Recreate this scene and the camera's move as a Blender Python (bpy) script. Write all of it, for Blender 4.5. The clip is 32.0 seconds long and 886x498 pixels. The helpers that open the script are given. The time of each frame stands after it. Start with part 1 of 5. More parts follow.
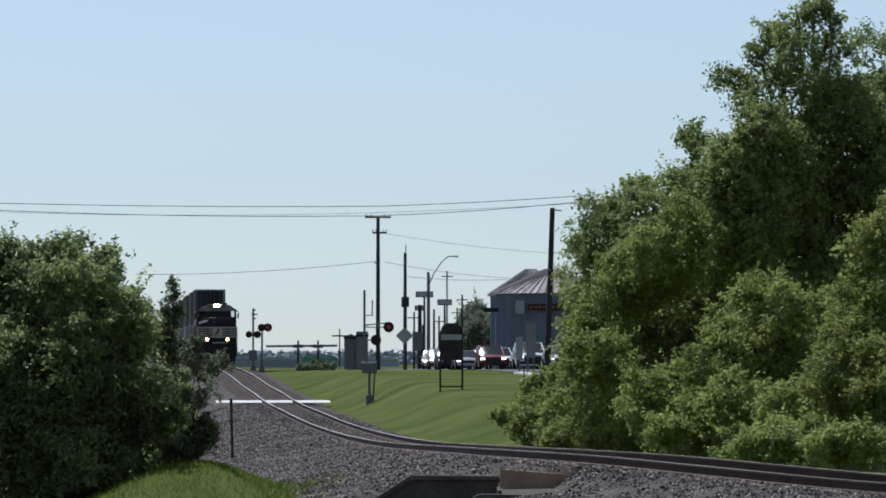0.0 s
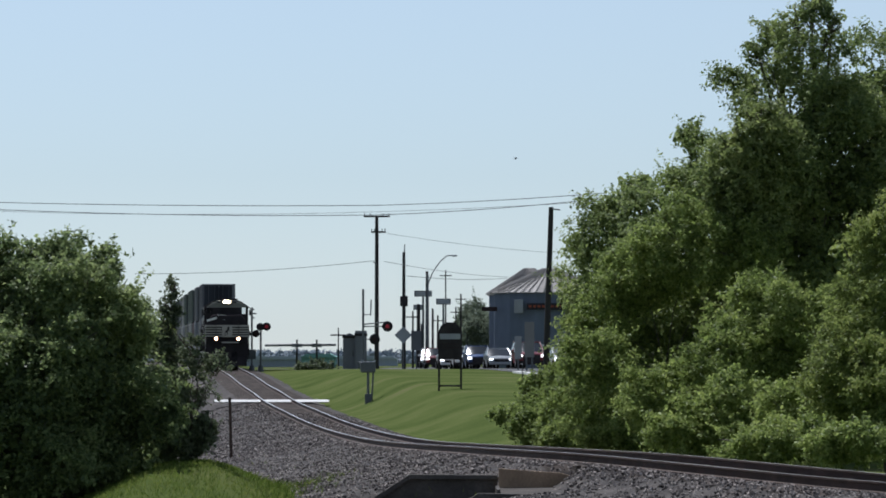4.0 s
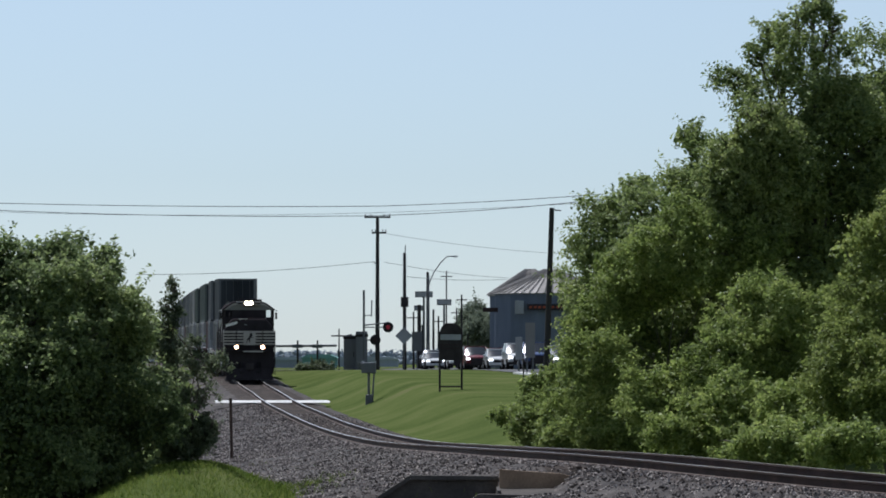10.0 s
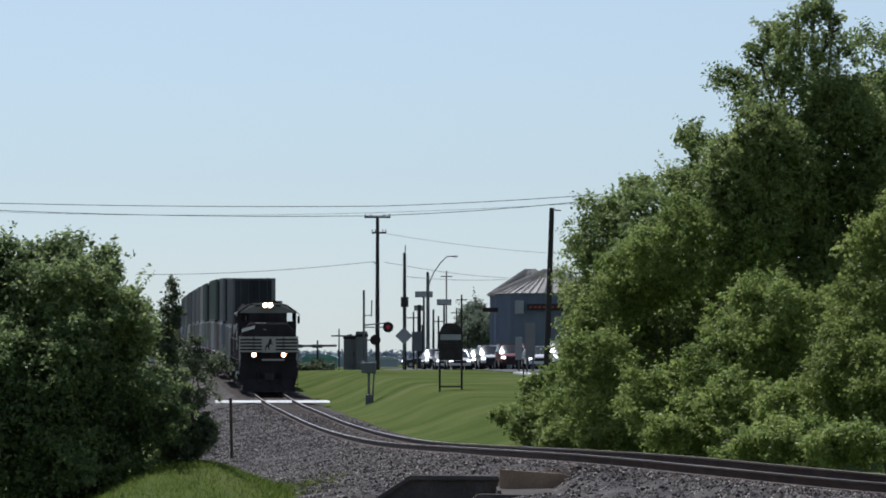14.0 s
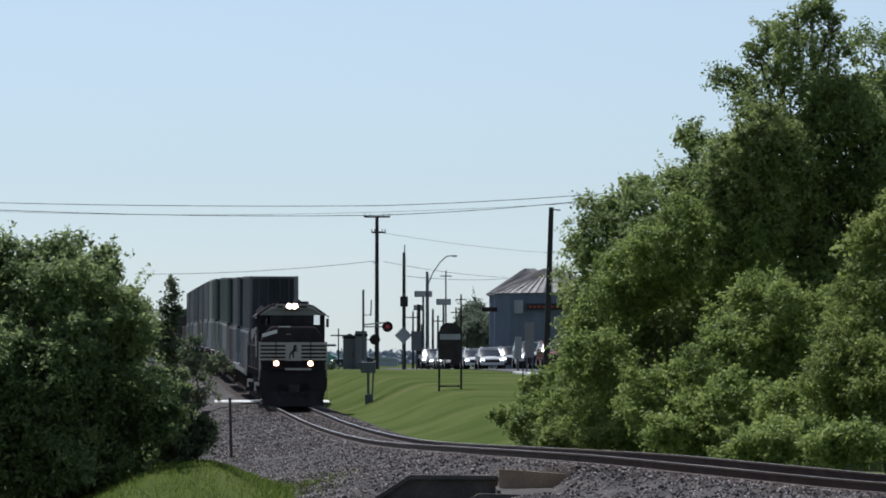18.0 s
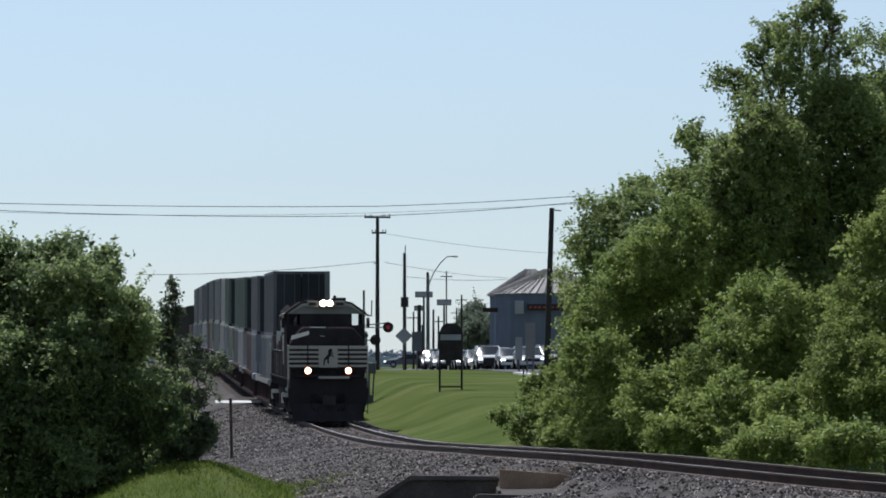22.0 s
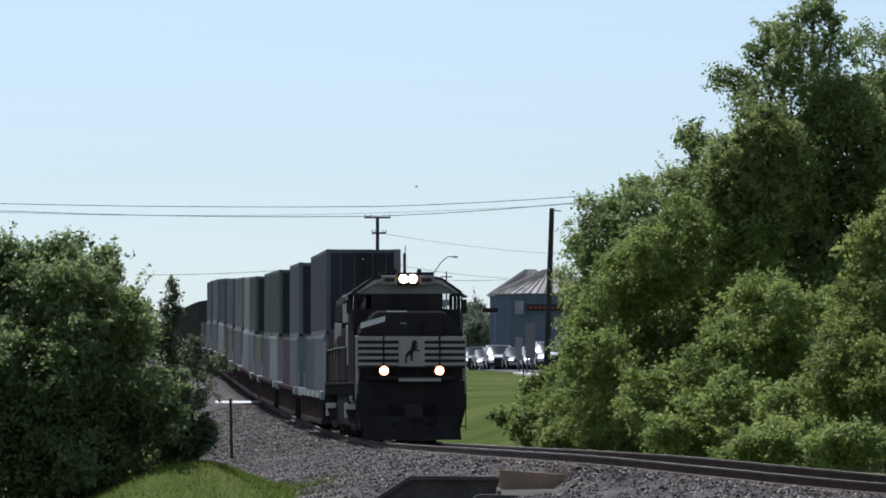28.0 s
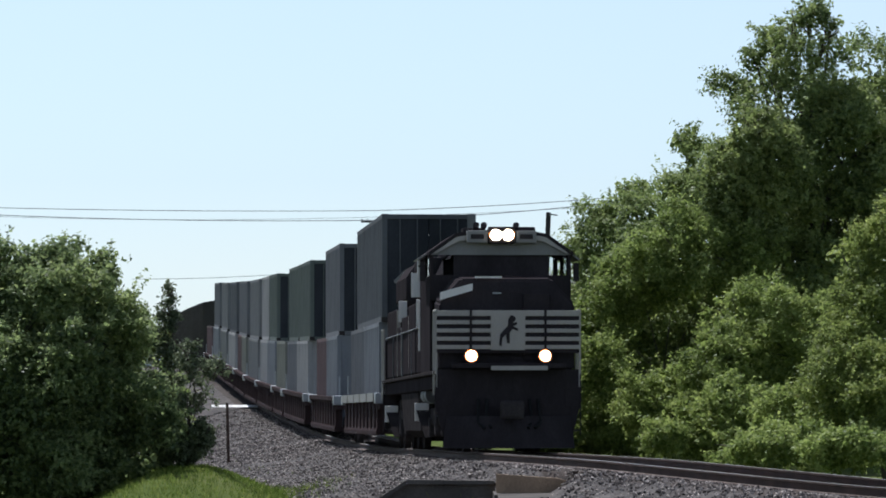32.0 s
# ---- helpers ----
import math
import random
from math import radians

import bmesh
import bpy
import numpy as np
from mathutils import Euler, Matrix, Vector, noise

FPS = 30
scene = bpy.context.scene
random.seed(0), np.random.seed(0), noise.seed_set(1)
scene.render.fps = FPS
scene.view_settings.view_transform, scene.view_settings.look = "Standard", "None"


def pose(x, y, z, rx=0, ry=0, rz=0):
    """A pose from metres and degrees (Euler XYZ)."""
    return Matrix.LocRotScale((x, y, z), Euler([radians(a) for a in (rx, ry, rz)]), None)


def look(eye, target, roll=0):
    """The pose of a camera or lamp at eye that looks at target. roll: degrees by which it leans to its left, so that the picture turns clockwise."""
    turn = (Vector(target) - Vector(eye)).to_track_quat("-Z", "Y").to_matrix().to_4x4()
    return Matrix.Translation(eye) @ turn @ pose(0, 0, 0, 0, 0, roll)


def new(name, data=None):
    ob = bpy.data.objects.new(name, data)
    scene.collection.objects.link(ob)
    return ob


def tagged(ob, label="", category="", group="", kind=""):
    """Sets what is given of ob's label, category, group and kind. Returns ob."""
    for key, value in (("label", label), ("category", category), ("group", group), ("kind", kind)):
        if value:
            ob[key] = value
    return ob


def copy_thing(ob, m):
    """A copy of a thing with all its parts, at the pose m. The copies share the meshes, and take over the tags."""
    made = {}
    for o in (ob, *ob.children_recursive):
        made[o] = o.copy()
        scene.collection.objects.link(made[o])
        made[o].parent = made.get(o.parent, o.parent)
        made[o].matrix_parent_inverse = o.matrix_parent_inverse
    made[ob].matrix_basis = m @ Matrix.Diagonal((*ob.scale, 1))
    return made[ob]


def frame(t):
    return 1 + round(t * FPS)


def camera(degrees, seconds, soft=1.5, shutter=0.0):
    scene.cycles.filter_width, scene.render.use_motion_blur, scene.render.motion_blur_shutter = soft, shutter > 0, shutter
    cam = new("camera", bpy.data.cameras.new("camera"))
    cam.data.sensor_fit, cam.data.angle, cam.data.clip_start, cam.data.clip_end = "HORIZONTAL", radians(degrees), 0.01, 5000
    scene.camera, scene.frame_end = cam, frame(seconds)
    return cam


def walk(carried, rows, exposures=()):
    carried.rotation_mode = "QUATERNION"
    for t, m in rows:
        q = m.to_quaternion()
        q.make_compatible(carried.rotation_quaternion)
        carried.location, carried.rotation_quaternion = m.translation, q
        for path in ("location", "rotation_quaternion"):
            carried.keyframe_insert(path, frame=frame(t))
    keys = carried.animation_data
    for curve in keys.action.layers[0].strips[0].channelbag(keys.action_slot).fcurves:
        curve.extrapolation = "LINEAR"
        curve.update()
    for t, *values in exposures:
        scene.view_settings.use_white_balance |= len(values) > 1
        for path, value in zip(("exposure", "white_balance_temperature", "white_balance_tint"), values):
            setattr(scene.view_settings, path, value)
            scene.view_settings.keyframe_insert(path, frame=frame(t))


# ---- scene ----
cam = camera(12.0, 32.0, soft=1.8)


def aim(dx, dy):
    """The tripod's pose, nudged by hundredths of a degree (dx to the left, dy up)."""
    return pose(0, 0, 1.8, 91.528 + dy * 0.00768, 0, dx * 0.00768)


walk(cam, [(t, aim(dx, dy)) for t, dx, dy in (
    (0, 1, 0), (0.5, 0, -0.5), (1, -1, 1), (1.5, 0, 0), (2, 0, 0), (2.5, -1, 0.5), (3, 0, -0.5), (3.5, -2.5, -1.7),
    (4.5, 0, -1), (5.5, 0, -1), (6.5, 0, -1), (7, 0, 0), (10, 0, 0), (14.5, 0, 0), (17.5, 0, -0.5), (18, -1, -0.7),
    (18.5, -1, 0.5), (19.5, 0, 1), (20.5, 0, -1), (21.5, 0, 0), (22.5, 0, 0.8), (23, 0.5, 3.4), (23.5, 0, 1.7), (24, 0, 0.5),
    (25.5, 0, 0.2), (27.5, 0, 0.7), (29, 0, 0.6), (29.5, 0.3, -2.5), (30, -3, -8.5), (30.5, -7, 20.5), (31, -6, 11),
    (31.5, -8, 10), (32, -6, 8))],
    [(0, 0.0, 5900, 11), (13, 0.0, 5900, 11), (19, 0.07, 5900, 11), (24, 0.1, 5900, 11), (28, 0.22, 5900, 11), (30, 0.28, 5900, 11), (32, 0.35, 5900, 11)])

# ---- daylight ----
SUN_ELEVATION, SUN_TURN = radians(58), radians(-27)  # turn from +Y, to the right
world = bpy.data.worlds.new("sky")
scene.world = world
world.use_nodes = True
wn, wl = world.node_tree.nodes, world.node_tree.links
sky = wn.new("ShaderNodeTexSky")
sky.sky_type, sky.sun_disc = "NISHITA", False
sky.sun_elevation, sky.sun_rotation = SUN_ELEVATION, SUN_TURN
sky.air_density, sky.dust_density, sky.ozone_density = 1.0, 0.1, 6.0
wn["Background"].inputs["Strength"].default_value = 0.091
pale = wn.new("ShaderNodeHueSaturation")  # summer haze: a paler sky
pale.inputs["Saturation"].default_value = 0.5
wl.new(sky.outputs["Color"], pale.inputs["Color"])
cool = wn.new("ShaderNodeMix")
cool.data_type, cool.blend_type = "RGBA", "MULTIPLY"
cool.inputs["Factor"].default_value = 1.0
cool.inputs[7].default_value = (0.945, 0.995, 1.012, 1)
wl.new(pale.outputs["Color"], cool.inputs[6])
wl.new(cool.outputs[2], wn["Background"].inputs["Color"])
sun_data = bpy.data.lights.new("sun", "SUN")
sun_data.energy, sun_data.angle, sun_data.color = 4.8, radians(0.53), (1.0, 0.96, 0.91)
sun = new("sun", sun_data)
to_sun = Vector((math.sin(SUN_TURN) * math.cos(SUN_ELEVATION), math.cos(SUN_TURN) * math.cos(SUN_ELEVATION), math.sin(SUN_ELEVATION)))
sun.matrix_world = look(to_sun * 400, (0, 0, 0))

# ---- materials ----
def material(name, colors, rough=0.6, metal=0.0, scale=4.0, fine=40.0, bump=0.1, spread=1.0, island=0.0, translucent=0.0, spec=0.5, streak=1.0, depth=1.0):
    """A surface whose colour wanders between the given ones at two scales, with a fine relief."""
    m = bpy.data.materials.new(name)
    m.use_nodes = True
    n, l = m.node_tree.nodes, m.node_tree.links
    b = n["Principled BSDF"]
    b.inputs["Roughness"].default_value, b.inputs["Metallic"].default_value = rough, metal
    b.inputs["Specular IOR Level"].default_value = spec
    co = n.new("ShaderNodeTexCoord")
    mp = n.new("ShaderNodeMapping")
    mp.inputs["Scale"].default_value = (1, depth, streak)
    l.new(co.outputs["Object"], mp.inputs["Vector"])
    a, f = n.new("ShaderNodeTexNoise"), n.new("ShaderNodeTexNoise")
    a.inputs["Scale"].default_value, a.inputs["Detail"].default_value = scale, 4
    f.inputs["Scale"].default_value, f.inputs["Detail"].default_value = fine, 3
    for t in (a, f):
        l.new(mp.outputs["Vector"], t.inputs["Vector"])
    mix = n.new("ShaderNodeMix")
    mix.data_type, mix.inputs["Factor"].default_value = "FLOAT", 0.35
    l.new(a.outputs["Fac"], mix.inputs[2])
    l.new(f.outputs["Fac"], mix.inputs[3])
    value = mix.outputs[0]
    if island:
        g, add = n.new("ShaderNodeNewGeometry"), n.new("ShaderNodeMath")
        mul = n.new("ShaderNodeMath")
        mul.operation, mul.inputs[1].default_value = "MULTIPLY_ADD", island
        mul.inputs[2].default_value = -island / 2
        l.new(g.outputs["Random Per Island"], mul.inputs[0])
        l.new(mul.outputs[0], add.inputs[0])
        l.new(value, add.inputs[1])
        value = add.outputs[0]
    ramp = n.new("ShaderNodeValToRGB")
    e = ramp.color_ramp.elements
    while len(e) < len(colors):
        e.new(0.5)
    for i, c in enumerate(colors):
        e[i].position = 0.5 + (i / max(1, len(colors) - 1) - 0.5) * 0.5 * spread
        e[i].color = (*c, 1)
    l.new(value, ramp.inputs["Fac"])
    l.new(ramp.outputs["Color"], b.inputs["Base Color"])
    if bump:
        bp = n.new("ShaderNodeBump")
        bp.inputs["Strength"].default_value, bp.inputs["Distance"].default_value = bump, 0.02
        l.new(f.outputs["Fac"], bp.inputs["Height"])
        l.new(bp.outputs["Normal"], b.inputs["Normal"])
    if translucent:
        tr, sh = n.new("ShaderNodeBsdfTranslucent"), n.new("ShaderNodeMixShader")
        sh.inputs["Fac"].default_value = translucent
        l.new(ramp.outputs["Color"], tr.inputs["Color"])
        l.new(b.outputs["BSDF"], sh.inputs[1])
        l.new(tr.outputs["BSDF"], sh.inputs[2])
        l.new(sh.outputs["Shader"], n["Material Output"].inputs["Surface"])
    return m


def paint(name, c, rough=0.45, wear=0.25, metal=0.0, spec=0.2):
    return material(name, [tuple(v * (1 - wear) for v in c), c, tuple(min(1, v * (1 + wear * 0.6) + 0.01) for v in c)],
                    rough, metal, 1.6, 30, 0.05, spec=spec, streak=0.35)


def glow(name, c, strength):
    m = bpy.data.materials.new(name)
    m.use_nodes = True
    b = m.node_tree.nodes["Principled BSDF"]
    b.inputs["Base Color"].default_value = (*c, 1)
    b.inputs["Emission Color"].default_value, b.inputs["Emission Strength"].default_value = (*c, 1), strength
    return m


GRASS = material("grass", [(0.037, 0.053, 0.018), (0.066, 0.089, 0.027), (0.092, 0.112, 0.038), (0.128, 0.12, 0.062)], 0.9, 0, 0.22, 14.0, 0.0, 0.8, spec=0.0, depth=1.0)
BLADES = material("grass_blades", [(0.07, 0.11, 0.022), (0.135, 0.19, 0.036), (0.215, 0.245, 0.065)], 0.8, 0, 0.5, 2.5, 0, 0.8, island=0.5, translucent=0.5, spec=0.0)
BALLAST = material("ballast", [(0.01745, 0.01424, 0.0129), (0.04527, 0.03852, 0.03507), (0.0709, 0.06171, 0.0557), (0.12, 0.1055, 0.09546)], 0.95, 0, 1.2, 14, 1.0, 0.7, spec=0.2)
DARKBALLAST = material("oil_darkened_ballast", [(0.0144, 0.0114, 0.00974), (0.0349, 0.0275, 0.0231), (0.0564, 0.0447, 0.0381), (0.0927, 0.076, 0.0664)], 0.95, 0, 1.2, 14, 1.0, 0.7, spec=0.1)
# Stained concrete with the culvert opening's shade put into its dark tone.
STAINED_SHADED = material("stained_shaded_concrete", [(0.05, 0.045, 0.042), (0.09, 0.08, 0.072), (0.14, 0.125, 0.11)], 0.9, 0, 2, 25, 0.3, spec=0.1)
STONE = material("ballast_stone", [(0.0408, 0.03338, 0.03053), (0.1111, 0.09261, 0.08422), (0.1927, 0.1637, 0.1474), (0.408, 0.3554, 0.3158)], 0.9, 0, 3, 30, 0.3, 0.9, island=0.6, spec=0.3)
RUST = material("rusty_rail", [(0.02886, 0.01805, 0.0138), (0.05899, 0.03496, 0.02576), (0.09832, 0.05865, 0.04255)], 0.85, 0.1, 3, 40, 0.4)
RAILTOP = material("worn_rail_top", [(0.45, 0.43, 0.41), (0.7, 0.68, 0.66)], 0.28, 1.0, 2, 30, 0.02)
TIE = material("creosoted_tie", [(0.0205, 0.0137, 0.0103), (0.057, 0.0392, 0.0284), (0.103, 0.0735, 0.0533)], 0.9, 0, 6, 40, 0.5)
CONCRETE = material("concrete", [(0.1634, 0.1106, 0.0709), (0.2925, 0.2017, 0.1283), (0.4407, 0.3038, 0.1949)], 0.85, 0, 2, 25, 0.3)
PALE = material("pale_concrete", [(0.45, 0.44, 0.42), (0.65, 0.635, 0.61), (0.78, 0.765, 0.73)], 0.8, 0, 2.5, 25, 0.2)
ASPHALT = material("asphalt", [(0.035, 0.035, 0.037), (0.06, 0.06, 0.062), (0.085, 0.083, 0.08)], 0.9, 0, 0.4, 30, 0.3)
LEAF = material("dark_green_leaf", [(0.1186, 0.1653, 0.06056), (0.2317, 0.2905, 0.09397), (0.3395, 0.3966, 0.1409)], 0.5, 0, 0.5, 2.5, 0, 0.8, island=0.4, translucent=0.48, spec=0.22)
LEAF_LIGHT = material("light_green_leaf", [(0.1329, 0.1795, 0.0515), (0.2467, 0.3162, 0.08347), (0.3676, 0.4233, 0.1332)], 0.5, 0, 0.5, 2.5, 0, 0.8, island=0.4, translucent=0.5, spec=0.12)
LEAF_YELLOW = material("yellow_green_leaf", [(0.1376, 0.176, 0.0525), (0.2494, 0.3124, 0.0819), (0.3612, 0.4048, 0.126)], 0.5, 0, 0.5, 2.5, 0, 0.8, island=0.4, translucent=0.52, spec=0.12)
LEAF_PALE = material("pale_grey_green_leaf", [(0.13, 0.17, 0.06), (0.24, 0.295, 0.095), (0.34, 0.385, 0.135)], 0.5, 0, 0.5, 2.5, 0, 0.8, island=0.4, translucent=0.5, spec=0.25)
LEAF_BLUE = material("grey_green_leaf", [(0.1131, 0.156, 0.07437), (0.2109, 0.2707, 0.107), (0.324, 0.379, 0.1542)], 0.48, 0, 0.5, 2.5, 0, 0.8, island=0.4, translucent=0.6, spec=0.16)
# Deep green, with the sapling's and sparse shrub's shade put into it.
DARKLEAF = material("deep_green_shaded_leaf", [(0.07425, 0.0966, 0.0567), (0.135, 0.1684, 0.0891), (0.2093, 0.2415, 0.135)], 0.55, 0, 0.5, 2.5, 0, 0.8, island=0.4, translucent=0.45, spec=0.2)
BARK = material("bark", [(0.03, 0.024, 0.018), (0.075, 0.06, 0.045), (0.12, 0.1, 0.08)], 0.9, 0, 4, 30, 0.6, streak=0.3)
POLEWOOD = material("weathered_pole_wood", [(0.014, 0.012, 0.012), (0.027, 0.024, 0.023), (0.045, 0.04, 0.037)], 0.9, 0, 3, 30, 0.4, streak=0.15)
WIRE = paint("dark_wire", (0.06, 0.063, 0.068), 0.6)
BLACK = paint("black_paint", (0.035, 0.0305, 0.0325), 0.6, 0.3, spec=0.0)
DARKSTEEL = material("grimy_dark_steel", [(0.02484, 0.02173, 0.02252), (0.04347, 0.03881, 0.03881), (0.06986, 0.0621, 0.05899)], 0.85, 0.0, 3, 30, 0.3, spec=0.0)
WHITE = paint("white_paint", (0.37, 0.345, 0.31), 0.5, 0.2, spec=0.1)
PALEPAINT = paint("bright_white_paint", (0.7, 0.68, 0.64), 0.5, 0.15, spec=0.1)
GREYWHITE = paint("dull_light_grey_paint", (0.22, 0.215, 0.205), 0.5, 0.2, spec=0.05)
STEEL = paint("galvanised_steel", (0.3, 0.31, 0.32), 0.5, 0.25, 0.5)
GALV_DARK = paint("dark_galvanised_steel", (0.13, 0.135, 0.14), 0.6, 0.25, 0.3)
CABINET = paint("hazy_grey_cabinet_paint", (0.17, 0.175, 0.19), 0.6, 0.2, spec=0.1)
RUBBER = paint("black_rubber", (0.012, 0.012, 0.012), 0.8)
WELLBROWN = material("brown_red_car_paint", [(0.022, 0.017, 0.018), (0.042, 0.029, 0.029), (0.07, 0.05, 0.048)], 0.85, 0, 1.5, 25, 0.2, spec=0.02, streak=0.3)
BOXBROWN = material("dark_boxcar_paint", [(0.02, 0.018, 0.014), (0.035, 0.033, 0.026), (0.055, 0.05, 0.04)], 0.8, 0, 0.8, 25, 0.2, streak=0.3)
GLASS = bpy.data.materials.new("glass")
GLASS.use_nodes = True
gb = GLASS.node_tree.nodes["Principled BSDF"]
gb.inputs["Base Color"].default_value, gb.inputs["Roughness"].default_value = (0.75, 0.8, 0.82, 1), 0.02
gb.inputs["Transmission Weight"].default_value, gb.inputs["IOR"].default_value = 1.0, 1.05
CARGLASS = paint("car_window_glass", (0.02, 0.022, 0.024), 0.15, 0.1, spec=0.45)
LAMP = glow("headlight_glow", (1.0, 0.8, 0.55), 14.0)
DITCH = glow("ditch_light_glow", (1.0, 0.74, 0.48), 9.0)
# The lamps' warm halo, put in as a glowing ring round each lens.
HALO = glow("warm_lamp_halo", (1.0, 0.3, 0.07), 0.8)
REDLENS = glow("red_crossing_lens", (0.3, 0.01, 0.02), 0.16)
REDDARK = paint("unlit_red_lens", (0.025, 0.008, 0.009), 0.4)
CARLAMP = glow("car_headlight_glow", (1.0, 0.98, 0.95), 3)
PAINTS = {k: paint(k + "_container_paint", c, 0.75, 0.3, spec=0.02) for k, c in {
    "charcoal": (0.112, 0.116, 0.124), "grey": (0.175, 0.178, 0.18), "pale_grey": (0.29, 0.284, 0.284), "blue_grey": (0.19, 0.198, 0.214),
    "green": (0.115, 0.13, 0.12), "maroon": (0.13, 0.095, 0.097), "olive": (0.185, 0.187, 0.165), "slate": (0.145, 0.148, 0.157)}.items()}
# The shade on the upper containers' front ends is put into this paint.
DOORSHADE = paint("shaded_container_door_paint", (0.038, 0.041, 0.048), 0.8, 0.35, spec=0.02)
CARPAINT = {k: paint(k + "_car_paint", c, 0.3, 0.08, spec=0.5) for k, c in {
    "white": (0.6, 0.6, 0.59), "silver": (0.3, 0.31, 0.32), "red": (0.15, 0.012, 0.014), "black": (0.012, 0.012, 0.014),
    "blue": (0.03, 0.06, 0.16), "grey": (0.1, 0.11, 0.12)}.items()}


# ---- mesh helpers ----
def part(name, bm, mat, parent=None, label="", smooth=False):
    """Links a bmesh as one mesh object, under a thing where one is given."""
    me = bpy.data.meshes.new(name)
    bm.to_mesh(me)
    bm.free()
    for m in (mat if isinstance(mat, (list, tuple)) else [mat]):
        me.materials.append(m)
    if smooth:
        me.polygons.foreach_set("use_smooth", [True] * len(me.polygons))
    ob = new(name, me)
    ob.parent = parent
    if label:
        ob["label"] = label
    return ob


def empty(name, m=None):
    ob = new(name)
    ob.empty_display_size = 0.2
    if m is not None:
        ob.matrix_world = m
    return ob


def box(x0, x1, y0, y1, z0, z1, bevel=0.0, bm=None):
    b = bmesh.new()
    bmesh.ops.create_cube(b, size=1, matrix=Matrix.LocRotScale(((x0 + x1) / 2, (y0 + y1) / 2, (z0 + z1) / 2), None, (abs(x1 - x0), abs(y1 - y0), abs(z1 - z0))))
    if bevel:
        bmesh.ops.bevel(b, geom=b.edges[:], offset=bevel, segments=2, affect="EDGES", profile=0.6)
    return merge(bm, b)


def merge(bm, b):
    if bm is None:
        return b
    me = bpy.data.meshes.new("temporary")
    b.to_mesh(me)
    b.free()
    bm.from_mesh(me)
    bpy.data.meshes.remove(me)
    return bm


def rod(p, q, r0, r1=None, seg=8, bm=None):
    """A tapered round bar from p to q."""
    b = bmesh.new() if bm is None else bm
    p, q = Vector(p), Vector(q)
    m = Matrix.Translation((p + q) / 2) @ (q - p).to_track_quat("Z", "Y").to_matrix().to_4x4()
    bmesh.ops.create_cone(b, cap_ends=True, segments=seg, radius1=r0, radius2=r0 if r1 is None else r1, depth=(q - p).length, matrix=m)
    return b


def loft(sections, caps=True, bm=None):
    """Skins rings of points of equal count."""
    b = bmesh.new() if bm is None else bm
    rings = [[b.verts.new(p) for p in s] for s in sections]
    n = len(rings[0])
    for r, s in zip(rings, rings[1:]):
        for i in range(n):
            b.faces.new((r[i], r[(i + 1) % n], s[(i + 1) % n], s[i]))
    if caps:
        b.faces.new(rings[0][::-1])
        b.faces.new(rings[-1])
    bmesh.ops.recalc_face_normals(b, faces=b.faces[:])
    return b


def plate(points, y0, y1, bm=None):
    """A plate whose outline (x, z) runs from y0 to y1."""
    return loft([[(x, y0, z) for x, z in points], [(x, y1, z) for x, z in points]], bm=bm)


def mesh_of(name, verts, faces, mat, parent=None, smooth=False):
    me = bpy.data.meshes.new(name)
    me.from_pydata(verts, [], faces)
    for m in (mat if isinstance(mat, (list, tuple)) else [mat]):
        me.materials.append(m)
    me.polygons.foreach_set("use_smooth", [smooth] * len(me.polygons))
    ob = new(name, me)
    ob.parent = parent
    return ob


def quads(name, verts, mat, parent=None):
    """A mesh of loose quads from an array of n x 4 x 3."""
    n = len(verts)
    me = bpy.data.meshes.new(name)
    me.vertices.add(n * 4)
    me.vertices.foreach_set("co", np.ascontiguousarray(verts, dtype=np.float32).ravel())
    me.loops.add(n * 4)
    me.loops.foreach_set("vertex_index", np.arange(n * 4, dtype=np.int32))
    me.polygons.add(n)
    me.polygons.foreach_set("loop_start", np.arange(0, n * 4, 4, dtype=np.int32))
    me.polygons.foreach_set("loop_total", np.full(n, 4, dtype=np.int32))
    me.update(calc_edges=True)
    me.materials.append(mat)
    ob = new(name, me)
    ob.parent = parent
    return ob

# ---- the lie of the land: the line of the track, its heights, and the ground ----
def curve_through(points):
    """A smooth function through (a, value) points."""
    a, v = np.array(points, float).T
    m = np.gradient(v, a)

    def f(t):
        t = np.asarray(t, float)
        i = np.clip(np.searchsorted(a, t) - 1, 0, len(a) - 2)
        h = a[i + 1] - a[i]
        u = np.clip((t - a[i]) / h, 0, 1)
        return ((2 * u**3 - 3 * u**2 + 1) * v[i] + (u**3 - 2 * u**2 + u) * h * m[i]
                + (-2 * u**3 + 3 * u**2) * v[i + 1] + (u**3 - u**2) * h * m[i + 1])
    return f


near_bend = curve_through([(20, 44), (40, 22.5), (50, 14.6), (58, 10.1), (65.5, 6.88), (70, 5.25), (76, 3.6), (82, 2.3), (88, 1.45), (96, 0.81), (110, -0.31)])
rail_level = curve_through([(20, -0.1), (55, -0.08), (65, -0.03), (70, 0.05), (76, 0.1), (82, 0.07), (88, 0.0), (101, -0.2), (120, -0.46), (138, -0.57), (160, -0.54), (180, -0.38),
                            (208, -0.08), (220, 0.15), (238, 0.43), (262, 0.91), (288, 1.27), (320, 1.47), (360, 1.66), (450, 1.7), (900, 1.7)])
right_bank = curve_through([(-300, 0), (40, -0.3), (60, -0.5), (95, -0.5), (120, -0.4), (150, 0.1), (180, 0.6), (230, 1.14), (258, 1.28), (290, 1.18), (330, 1.12), (450, 1.1), (5000, 1.1)])


